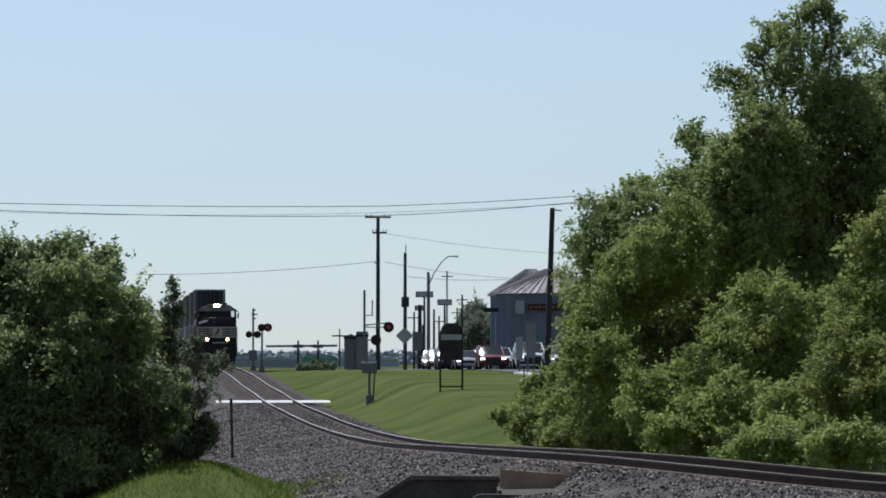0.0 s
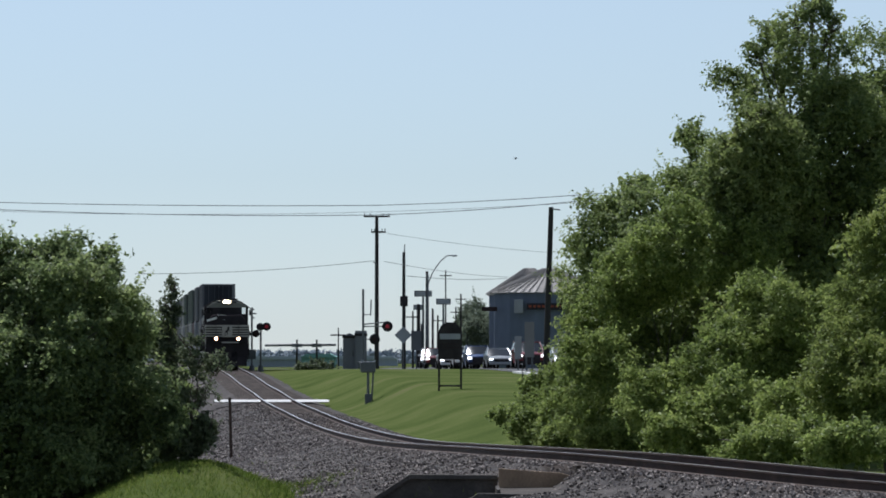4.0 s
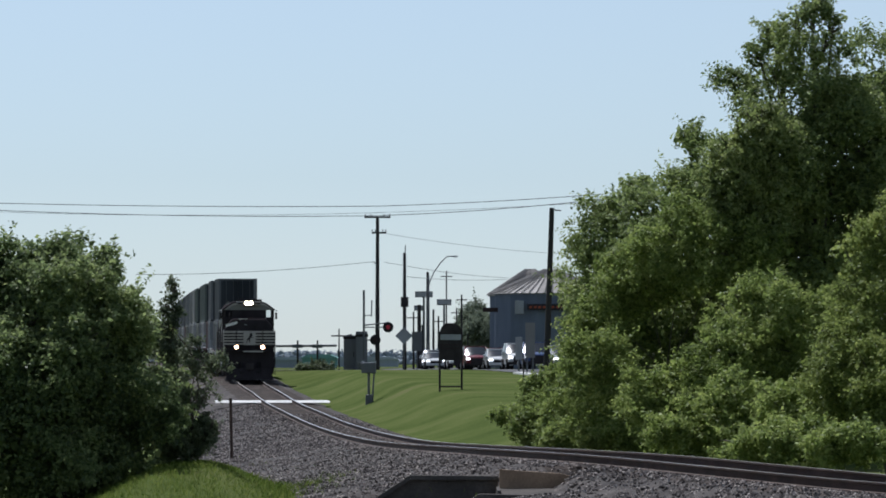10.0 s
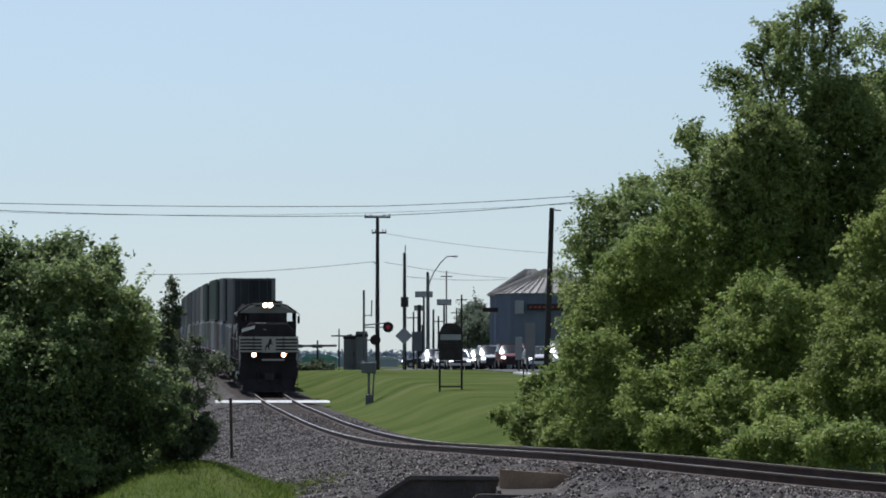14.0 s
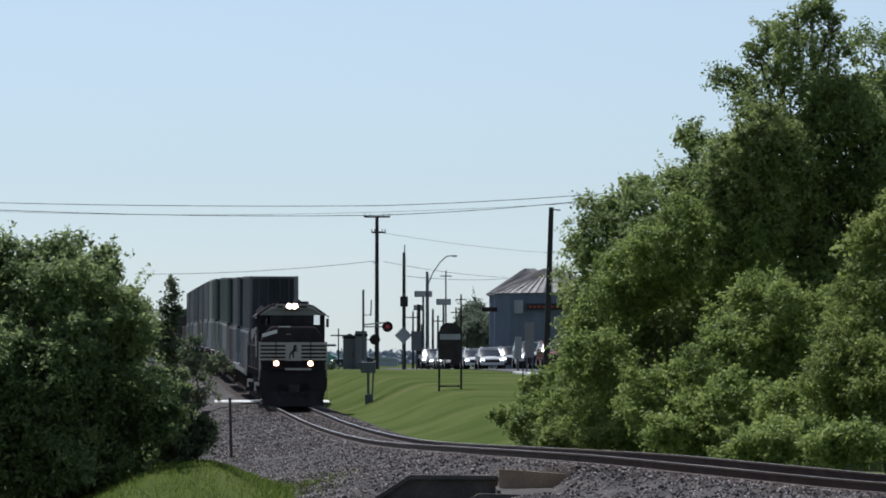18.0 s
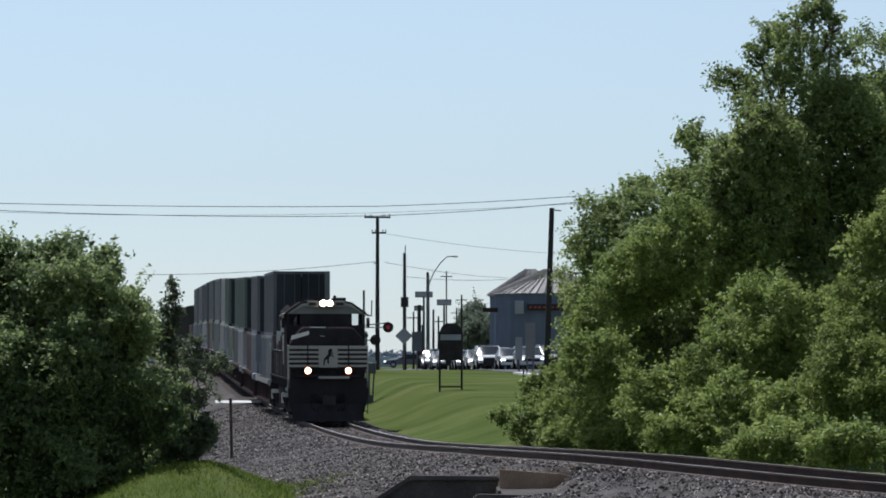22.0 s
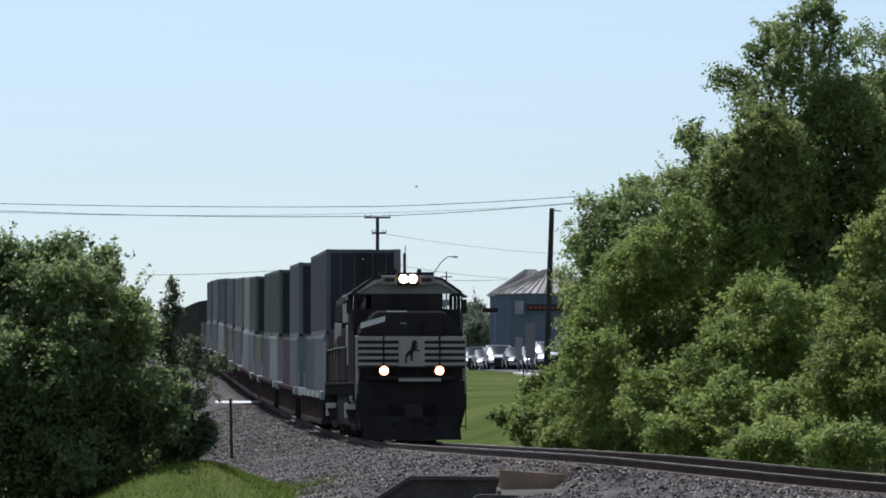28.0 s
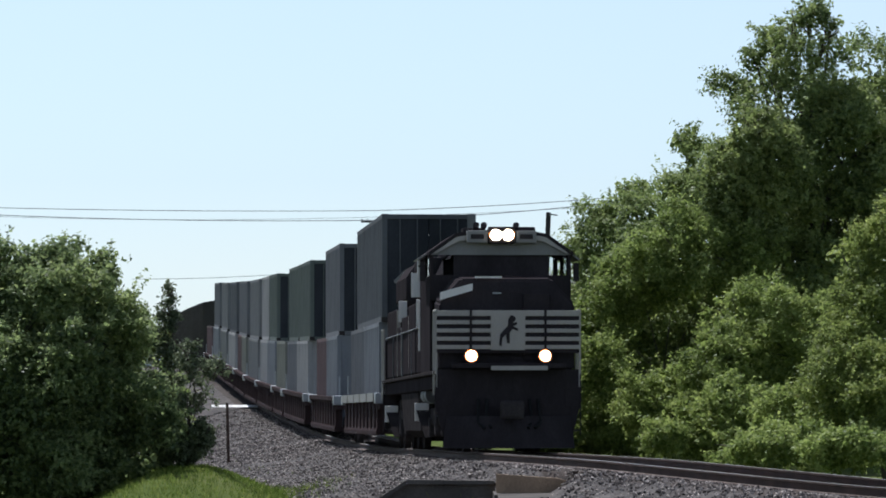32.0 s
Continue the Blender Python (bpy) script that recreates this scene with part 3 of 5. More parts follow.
fascia = [(-1.5, 4.17), (1.5, 4.17), (0.95, 4.56), (0.5, 4.64), (-0.5, 4.64), (-0.95, 4.56)]
part("roof_fascia", plate(fascia, -8.74, -8.7), GREYWHITE, loco, "dull grey brow over the windows")
for sx in (-1, 1):
    brow = [(sx * 0.5, 4.5), (sx * 0.9, 4.46), (sx * 1.38, 4.2), (sx * 1.44, 4.2), (sx * 0.95, 4.55), (sx * 0.5, 4.62)]
    part("brow_band", plate(brow, -8.82, -8.805), WHITE, loco, "pale painted band on the brow")
for sx in (-1, 1):
    part("number_board", box(sx * 0.3, sx * 0.74, -8.96, -8.74, 4.42, 4.68, 0.02), GREYWHITE, loco, "pale number board box")
    part("number_bar", box(sx * 0.38, sx * 0.66, -8.975, -8.962, 4.5, 4.6), DARKSTEEL, loco)
part("headlight_box", box(-0.28, 0.28, -9.0, -8.7, 4.4, 4.76, 0.03), BLACK, loco)
for sx in (-1, 1):
    part("headlight", rod((sx * 0.13, -9.03, 4.58), (sx * 0.13, -8.99, 4.58), 0.118, seg=20), LAMP, loco, "lit warm white headlight")
    part("headlight_halo", rod((sx * 0.13, -8.998, 4.58), (sx * 0.13, -8.98, 4.58), 0.145, seg=20), HALO, loco, "glowing ring put in for the warm halo")
    part("ditch_light_halo", rod((sx * 0.77, -10.415, 2.0), (sx * 0.77, -10.4, 2.0), 0.132, seg=20), HALO, loco, "glowing ring put in for the warm halo")
    part("ditch_light", rod((sx * 0.77, -10.44, 2.0), (sx * 0.77, -10.4, 2.0), 0.11, seg=20), DITCH, loco, "lit warm ditch light")
    part("ditch_light_case", rod((sx * 0.77, -10.41, 2.0), (sx * 0.77, -10.2, 2.0), 0.16, seg=16), BLACK, loco)
for x in (-0.5, -0.34, 0.35):
    part("horn", rod((x, -8.2, 4.68), (x, -8.5, 4.82), 0.04, 0.07), DARKSTEEL, loco)
part("antenna_box", box(-0.75, -0.3, -8.0, -7.6, 4.66, 4.78, 0.03), DARKSTEEL, loco)
part("antenna_box", box(0.35, 0.8, -8.1, -7.5, 4.66, 4.8, 0.03), DARKSTEEL, loco)
# long hood in sections, with radiator wings
hood = [(-1.0, 1.7), (1.0, 1.7), (1.0, 3.9), (0.8, 4.3), (-0.8, 4.3), (-1.0, 3.9)]
part("hood", plate(hood, -5.75, 6.4), BLACK, loco)
wing = [(-1.22, 3.6), (-1.0, 3.4), (1.0, 3.4), (1.22, 3.6), (1.22, 4.1), (1.0, 4.42), (-1.0, 4.42), (-1.22, 4.1)]
part("radiator_wing", plate(wing, 2.6, 6.2), BLACK, loco)
for y in (-3.7, -1.7, 0.4):
    for sx in (-1, 1):
        part("hood_door", box(sx * 1.0, sx * 1.025, y, y + 1.9, 1.9, 3.5, 0.01), BLACK, loco)
part("exhaust_stack", box(-0.4, 0.4, -1.2, 0.0, 4.28, 4.62, 0.04), DARKSTEEL, loco)
part("roof_fan_housing", box(-0.85, 0.85, -4.6, -2.4, 4.28, 4.5, 0.05), BLACK, loco)
for sx in (-1, 1):
    part("equipment_box", box(sx * 1.02, sx * 1.45, -5.6, -3.9, 1.72, 3.0, 0.03), BLACK, loco)
    part("equipment_panel", box(sx * 1.46, sx * 1.47, -5.5, -5.0, 2.2, 2.9), GREYWHITE, loco, "pale grey side panel")
    part("air_reservoir", rod((sx * 1.2, -3.2, 1.22), (sx * 1.2, -5.6, 1.22), 0.17, seg=14), GALV_DARK, loco)
    for k in range(3):
        part("reservoir_strap", rod((sx * 1.2, -5.5 + k * 0.9, 1.22), (sx * 1.2, -5.36 + k * 0.9, 1.22), 0.182, seg=14), STEEL, loco, "pale strap")
    # side handrail
    b = rod((sx * 1.46, -5.6, 2.72), (sx * 1.46, 7.0, 2.72), 0.016)
    for k in range(5):
        rod((sx * 1.46, -5.6 + k * 3.1, 1.7), (sx * 1.46, -5.6 + k * 3.1, 2.72), 0.014, bm=b)
    part("handrail", b, GALV_DARK, loco, "dull grey handrail")
    for y, d in ((-10.0, -1), (6.9, 1)):
        for k in range(4):
            z = 1.55 - k * 0.36
            part("step", box(sx * 1.2, sx * 1.5, y - 0.3, y + 0.3, z - 0.03, z, 0.005), DARKSTEEL, loco)
        part("step_plate", box(sx * 1.5, sx * 1.52, y - 0.36, y - 0.3, 0.35, 1.62), BLACK, loco)
        part("step_edge", box(sx * 1.2, sx * 1.53, y - 0.335, y - 0.315, 0.95, 1.35), BLACK, loco)
        b = rod((sx * 1.5, y - 0.3, 1.2), (sx * 1.5, y - 0.3, 2.95), 0.03)
        rod((sx * 1.5, y + 0.3, 1.2), (sx * 1.5, y + 0.3, 2.95), 0.03, bm=b)
        rod((sx * 1.5, y - 0.3, 2.95), (sx * 1.5, y + 0.3, 2.95), 0.03, bm=b)
        part("grab_iron", b, WHITE, loco, "white grab iron")
part("rear_plate", box(-1.45, 1.45, 7.2, 7.26, 0.5, 2.7, 0.02), BLACK, loco)


# Sunlit spots on the flank are put in as bright white plates.
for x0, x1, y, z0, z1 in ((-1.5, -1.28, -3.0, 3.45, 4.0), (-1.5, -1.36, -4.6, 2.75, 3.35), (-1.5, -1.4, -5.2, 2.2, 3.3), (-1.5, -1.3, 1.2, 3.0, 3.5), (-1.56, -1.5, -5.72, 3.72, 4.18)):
    part("pale_plate", box(x0, x1, y, y + 0.04, z0, z1, 0.01), PALEPAINT, loco, "pale side plate, sunlight put into its bright white")
part("side_locker", box(-1.46, -1.05, -3.6, -1.5, 1.72, 3.3, 0.04), BLACK, loco)
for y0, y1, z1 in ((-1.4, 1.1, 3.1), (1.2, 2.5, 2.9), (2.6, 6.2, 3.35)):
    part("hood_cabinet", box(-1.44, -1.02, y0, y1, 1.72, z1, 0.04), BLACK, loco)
    # The sunlit edge is put in as a white strip.
    part("cabinet_edge", box(-1.452, -1.36, y0 - 0.03, y0 - 0.004, 1.74, z1 - 0.03), WHITE, loco, "pale cabinet edge, sunlight put into its white")
part("dynamic_brake_box", box(-1.25, 1.25, -3.2, -0.4, 3.5, 4.36, 0.08), BLACK, loco)
part("rear_mirror_bracket", rod((-1.5, -8.2, 3.9), (-1.72, -8.3, 3.95), 0.02), DARKSTEEL, loco)


# ---- freight cars ----
def well_car(half):
    car = empty("well_car")
    for sx in (-1, 1):
        sill = [(sx * 1.2, 0.34), (sx * 1.44, 0.34), (sx * 1.44, 0.44), (sx * 1.41, 0.54), (sx * 1.41, 1.2), (sx * 1.5, 1.28), (sx * 1.5, 1.4), (sx * 1.2, 1.4)]
        part("side_sill", plate(sill, -half, half), WELLBROWN, car, "brown-red steel side sill")
        for k in range(int(half * 1.25)):
            part("sill_rib", box(sx * 1.4, sx * 1.45, -half + 0.6 + k * 1.55, -half + 0.72 + k * 1.55, 0.5, 1.28), WELLBROWN, car)
    part("well_floor", box(-1.3, 1.3, -half, half, 0.36, 0.46), WELLBROWN, car)
    for sy in (-1, 1):
        part("end_platform", box(-1.4, 1.4, sy * half, sy * (half + 0.62), 1.0, 1.14, 0.02), WELLBROWN, car)
        for sx in (-1, 1):
            part("end_bracket", box(sx * 1.1, sx * 1.5, sy * (half + 0.04), sy * (half + 0.5), 1.14, 1.42, 0.03), STEEL, car, "pale grey end bracket")
            part("hand_brake_post", rod((sx * 1.3, sy * (half + 0.3), 1.4), (sx * 1.3, sy * (half + 0.3), 2.0), 0.025, seg=6), STEEL, car)
    b = bmesh.new()
    for sx in (-1, 1):
        box(sx * 0.95, sx * 1.15, -half - 1.6, -half + 0.4, 0.4, 0.78, 0.08, bm=b)
    box(-0.9, 0.9, -half - 0.85, -half - 0.35, 0.45, 0.98, 0.03, bm=b)
    part("truck_frame", b, DARKSTEEL, car)
    b = box(-0.12, 0.12, -half - 1.0, -half + 0.1, 0.75, 0.98, 0.03)
    part("drawbar", b, DARKSTEEL, car)
    for k in (-half - 1.35, -half + 0.15):
        wheelset(car, k, 0.45)
    return car


def container(length, colour, width=2.44):
    """A corrugated steel box, its base at z = 0, with its doors towards the front."""
    ob = empty("container")
    m = PAINTS[colour]
    # Sunlight on the lower containers' corner castings is put in as pale steel.
    casting = STEEL if width > 2.5 else DARKSTEEL
    h, w, y0 = 2.79, width / 2, -length / 2
    n = int(length / 0.28)
    for sx in (-1, 1):
        prof = []
        for k in range(n):
            a = y0 + 0.12 + k * (length - 0.24) / n
            s = (length - 0.24) / n
            prof += [(sx * w, a), (sx * w, a + s * 0.35), (sx * (w - 0.05), a + s * 0.5), (sx * (w - 0.05), a + s * 0.85)]
        prof.append((sx * w, -y0 - 0.12))
        v = [(x, y, 0.12) for x, y in prof] + [(x, y, h - 0.1) for x, y in prof]
        q = len(prof)
        mesh_of("side_panel", v, [(i, i + 1, q + i + 1, q + i) if sx < 0 else (i, q + i, q + i + 1, i + 1) for i in range(q - 1)], m, ob)
        for z0, z1 in ((0, 0.14), (h - 0.11, h)):
            part("side_rail", box(sx * (w - 0.08), sx * (w + 0.004), y0 + 0.1, -y0 - 0.1, z0, z1), m, ob)
        for sy in (-1, 1):
            part("corner_post", box(sx * (w - 0.14), sx * (w + 0.006), sy * (-y0 - 0.14), sy * -y0, 0, h, 0.01), m, ob)
            for z in (0, h):
                part("corner_casting", box(sx * (w - 0.16), sx * (w + 0.012), sy * (-y0 - 0.17), sy * (-y0 + 0.008), z - 0.008 if z else -0.008, 0.12 if not z else h + 0.008), casting, ob)
    part("roof", box(-w + 0.05, w - 0.05, y0 + 0.05, -y0 - 0.05, h - 0.06, h - 0.015), m, ob)
    part("floor", box(-w + 0.05, w - 0.05, y0 + 0.05, -y0 - 0.05, 0.04, 0.12), DARKSTEEL, ob)
    part("end_wall", box(-w + 0.1, w - 0.1, -y0 - 0.09, -y0 - 0.04, 0.1, h - 0.08), m, ob)
    doors = DOORSHADE if width < 2.5 else m
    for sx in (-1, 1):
        part("door", box(sx * 0.01, sx * (w - 0.13), y0 + 0.03, y0 + 0.08, 0.1, h - 0.1, 0.01), doors, ob, "door leaf with shade put into its paint" if doors is DOORSHADE else "")
        for k in (0.3, 0.75):
            part("lock_rod", rod((sx * k, y0 + 0.015, 0.1), (sx * k, y0 + 0.015, h - 0.1), 0.018, seg=6), m, ob)
    for z in (0.0, h - 0.12):
        part("end_sill", box(-w + 0.1, w - 0.1, y0, y0 + 0.1, z, z + 0.12), m, ob)
    return ob


def box_car():
    car = empty("box_car")
    part("body", box(-1.5, 1.5, -8.0, 8.0, 1.1, 4.9, 0.04), BOXBROWN, car)
    for sx in (-1, 1):
        for k in range(14):
            part("rib", box(sx * 1.5, sx * 1.56, -7.8 + k * 1.19, -7.68 + k * 1.19, 1.15, 4.8), BOXBROWN, car)
    part("roof", plate([(-1.52, 4.88), (1.52, 4.88), (0, 5.15)], -8.02, 8.02), BOXBROWN, car)
    for y in (-6, 6):
        part("truck_frame", box(-1.1, 1.1, y - 1.2, y + 1.2, 0.3, 1.05, 0.1), DARKSTEEL, car)
        for k in (-0.9, 0.9):
            wheelset(car, y + k, 0.42)
    return car


# the train: each car and container is placed by its distance behind the lead truck's ditch lights
SLACK = 1.6  # the gap behind the locomotive
movers = [(loco, 10.4, 5.6, 0.0)]  # thing, its centre behind the lights, half of its truck distance, height
# well cars: centre behind the lights, half of the well's length
WELLS = [(26.5, 7.2), (46.0, 7.2), (66.5, 8.3), (80.5, 4.3), (94.5, 8.3)] + [(112.0 + 16.4 * k, 7.4) for k in range(6)]
built = {}
for back, half in WELLS:
    if half in built:
        car = copy_thing(built[half], Matrix())
    else:
        car = built[half] = well_car(half)
    tagged(car, "brown-red articulated well car carrying stacked containers", "rail car", "well cars of the train")
    movers.append((car, back + SLACK, half, 0.0))
for car, back, half, _ in movers[1:2]:
    for k in range(5):
        y = -half + 0.2 + k * 2.9
        part("chord_plate", box(-1.512, -1.496, y, y + 2.6, 1.2, 1.42), GREYWHITE, car, "pale grey plate along the sill's top")
first = box_car()
for k in range(9):
    car = first if k == 0 else copy_thing(first, Matrix())
    tagged(car, "dark brown ribbed boxcar at the back of the train", "rail car", "boxcars of the train")
    movers.append((car, 210.5 + SLACK + 17.0 * k, 6.0, 0.0))
made = {}


def boxed(length, colour, offset, z, text, width=2.44):
    if (length, colour, width) in made:
        ob = copy_thing(made[length, colour, width], Matrix())
    else:
        ob = made[length, colour, width] = container(length, colour, width)
    tagged(ob, text, "container", "containers on the train")
    movers.append((ob, offset + SLACK + length / 2, 7.0, z))
    return ob


for offset, length, colour in ((20.4, 6.06, "blue_grey"), (26.56, 6.06, "slate"), (39.9, 6.06, "blue_grey"), (46.06, 6.06, "maroon"), (58.4, 8.05, "pale_grey"), (66.55, 8.05, "slate"), (76.5, 8.05, "olive"),
                               (86.4, 8.05, "blue_grey"), (94.55, 8.05, "pale_grey"), (105.9, 12.19, "grey"), (122.3, 6.06, "olive"), (128.5, 6.06, "maroon"), (138.7, 12.19, "pale_grey"),
                               (155.1, 12.19, "grey"), (171.5, 12.19, "blue_grey"), (187.9, 12.19, "maroon")):
    boxed(length, colour, offset, 0.47, colour.replace("_", " ") + " corrugated shipping container in a well car", 2.59)
for offset, length, colour in ((20.3, 10.6, "charcoal"), (39.9, 8.05, "slate"), (58.2, 8.05, "green"), (66.6, 8.05, "green"),
                               (86.2, 8.05, "green"), (94.6, 8.05, "pale_grey"), (105.9, 12.19, "grey"), (122.3, 12.19, "slate"),
                               (138.7, 12.19, "charcoal"), (155.1, 12.19, "grey"), (171.5, 12.19, "slate")):
    top = boxed(length, colour, offset, 3.275, colour.replace("_", " ") + " corrugated shipping container stacked on others")
    if offset == 20.3:
        placard = part("placard", box(-0.22, 0.22, -0.012, 0, -0.22, 0.22), GREYWHITE, top, "pale diamond placard")
        placard.matrix_local = pose(-0.62, -5.31, 1.05, 0, 45, 0)
        part("lettering_bar", box(-0.1, 0.6, -5.31, -5.285, 1.3, 1.42), GREYWHITE, top, "pale unreadable lettering bar")
        part("reefer_post", box(1.0, 1.21, -5.34, -5.3, 0.0, 2.8), PAINTS["grey"], top, "lighter corner strip")

SPEED, START = 7.324, 321.3


def on_track(center, half, z):
    """A car's pose with its two trucks on the line."""
    a, b = Vector(along(0, z, center - half)), Vector(along(0, z, center + half))
    d = b - a
    return Matrix.Translation((a + b) / 2) @ pose(0, 0, 0, 0, 0, -math.degrees(math.atan2(d.x, d.y))) @ pose(0, 0, 0, math.degrees(math.atan2(d.z, math.hypot(d.x, d.y))))


def motions():
    for thing, back, half, z in movers:
        rows = []
        for k in range(33):
            rows.append((k, on_track(START - SPEED * k * 0.9968 + back * 0.9968, half, z)))
        walk(thing, rows)
    for ax in wheelsets:
        step = math.degrees(SPEED * 0.1 / 0.53)
        home = ax.location.copy()
        walk(ax, [(k * 0.1, Matrix.Translation(home) @ pose(0, 0, 0, k * step)) for k in range(321)])
    for rows, thing in road_moves:
        walk(thing, rows)

# ---- trees and shrubs ----
def leaves(r, centres, out, per, spread, size):
    """Leaf blades round twig ends: an array of n x 4 x 3."""
    n = len(centres) * per
    c = np.repeat(centres, per, 0)
    o = np.repeat(out, per, 0)
    p = c + r.normal(size=(n, 3)) * spread
    nrm = o * 0.5 + np.array([0, 0, 0.45]) + r.normal(size=(n, 3)) * 0.62
    nrm /= np.linalg.norm(nrm, axis=1, keepdims=True)
    a = np.cross(nrm, r.normal(size=(n, 3)))
    a /= np.linalg.norm(a, axis=1, keepdims=True)
    b = np.cross(nrm, a)
    s = size * r.uniform(0.6, 1.35, (n, 1))
    a, b = a * s * 0.64, b * s * 0.37
    droop = nrm * s * 0.14
    return np.stack([p - a, p - b + droop, p + a, p + b + droop], 1)


def crown(name, blobs, mat, parent, seed, size=0.066, lobe=0.34, dense=1.0, airy=99.0, sparse=0.34):
    """A crown of leafy lobes heaped over large masses (x, y, z, rx, ry, rz): each lobe is domed above and open below,
    so that shade gathers between them. Masses above the height airy are thin, with sky between their lobes."""
    r = np.random.default_rng(seed)
    masses = np.array(blobs)
    out = []
    for k, (x, y, z, rx, ry, rz) in enumerate(blobs):
        centre, radii = np.array([x, y, z]), np.array([rx, ry, rz])
        thin = z > airy
        mean = (rx * ry * rz) ** (1 / 3)
        area = 4.19 * (rx * ry + ry * rz + rx * rz)
        reach = lobe * min(1.0, 0.35 + mean * 0.75)
        n = max(3 if thin else 6, int(area * (sparse if thin else 0.62) / reach ** 2))
        u = r.normal(size=(n, 3))
        u /= np.linalg.norm(u, axis=1, keepdims=True)
        swell = 1 + 0.2 * np.sin(u[:, 0] * 4.1 + x * 3) * np.sin(u[:, 2] * 3.7 + z * 2 + u[:, 1] * 3) + 0.09 * np.sin(u[:, 2] * 9 + u[:, 0] * 7 + y)
        c = centre + u * (r.uniform(0.5, 0.93, n) * swell)[:, None] * radii
        q = reach * r.uniform(0.4, 1.3, n)
        # lobes sunk deep in a neighbouring mass are left out
        gap = np.linalg.norm((c[:, None] - masses[None, :, :3]) / masses[None, :, 3:], axis=2)
        gap[:, k] = 9
        keep = gap.min(1) > 0.72
        u, c, q = u[keep], c[keep], q[keep]
        far = u[:, 1] > 0.4
        for sel, twigs, per, big in ((~far, 300, 7, 1.0), (far, 90, 6, 1.15 if thin else 1.8)):
            uu, cc, qq = u[sel], c[sel], q[sel]
            if not len(uu):
                continue
            count = np.maximum(5, (dense * twigs * (0.066 / size) ** 2 * (0.8 if thin else 1.0) * qq ** 2).astype(int))
            uu, cc, qq = np.repeat(uu, count, 0), np.repeat(cc, count, 0), np.repeat(qq, count)[:, None]
            w = r.normal(size=(len(uu), 3)) * 0.8 + uu * 0.75 + np.array([0, 0, 0.62])
            w /= np.linalg.norm(w, axis=1, keepdims=True)
            ragged = np.where(r.random((len(uu), 1)) < 0.12, r.uniform(1.0, 1.55, (len(uu), 1)), r.uniform(0.5, 1.08, (len(uu), 1)))
            out.append(leaves(r, cc + w * qq * ragged * np.array([1.1, 1.1, 0.85]), w, per, size * 0.85, size * big))
        # leafy shoots that stand out of the mass
        near = np.flatnonzero(u[:, 1] < 0.4)
        if len(near):
            i = np.repeat(near, r.integers(1, 3 if thin else 5, len(near)))
            w = u[i] * 0.8 + r.normal(size=(len(i), 3)) * 0.45 + np.array([0, 0, 0.45])
            w /= np.linalg.norm(w, axis=1, keepdims=True)
            long = q[i, None] * r.uniform(0.9, 2.5, (len(i), 1))
            steps = np.linspace(0.35, 1.0, 7)
            p = (c[i][:, None] + (w * long)[:, None] * steps[None, :, None] + np.array([0, 0, -0.1]) * (steps ** 2)[None, :, None] * long[:, None]).reshape(-1, 3)
            out.append(leaves(r, p, np.repeat(w, 7, 0), 3, size * 0.45, size))
        if not thin:  # large leaves within close the mass
            m = int(area * 28 * dense * (0.066 / size) ** 1.5)
            v = r.normal(size=(m, 3))
            v /= np.linalg.norm(v, axis=1, keepdims=True)
            out.append(leaves(r, centre + v * r.uniform(0.25, 0.72, (m, 1)) * radii, v, 1, size, size * 2.2))
    return quads(name, np.concatenate(out), mat, parent)


def limb(b, p, q, r0, r1, bend=0.15, seg=7):
    p, q = Vector(p), Vector(q)
    m = (p + q) / 2 + Vector((random.uniform(-bend, bend), random.uniform(-bend, bend), random.uniform(0, bend)))
    rod(p, m, r0, (r0 + r1) / 2, seg, b)
    rod(m, q, (r0 + r1) / 2, r1, seg, b)


def tree(name, blobs, mat, text, base, seed, trunk=0.14, **kw):
    ob = tagged(empty(name), text, name.replace("_", " "), "trees and shrubs beside the track")
    b = bmesh.new()
    foot = Vector((*base, float(ground_z(*base)) - 0.05))
    top = Vector((sum(v[0] for v in blobs) / len(blobs), sum(v[1] for v in blobs) / len(blobs), sum(v[2] for v in blobs) / len(blobs)))
    fork = foot.lerp(top, 0.55)
    limb(b, foot, fork, trunk, trunk * 0.7)
    for x, y, z, rx, ry, rz in blobs:
        limb(b, fork, (x, y, z), trunk * 0.36, trunk * 0.12)
        for k in range(8):
            a = random.uniform(0, 6.3)
            limb(b, (x, y, z - rz * 0.4), (x + math.cos(a) * rx * 0.85, y + math.sin(a) * ry * 0.7, z + random.uniform(-0.2, 0.9) * rz), trunk * 0.11, 0.01, 0.08, 5)
    part("trunk", b, BARK, ob, "brown trunk and limbs")
    crown("crown", blobs, mat, ob, seed, **kw)
    return ob


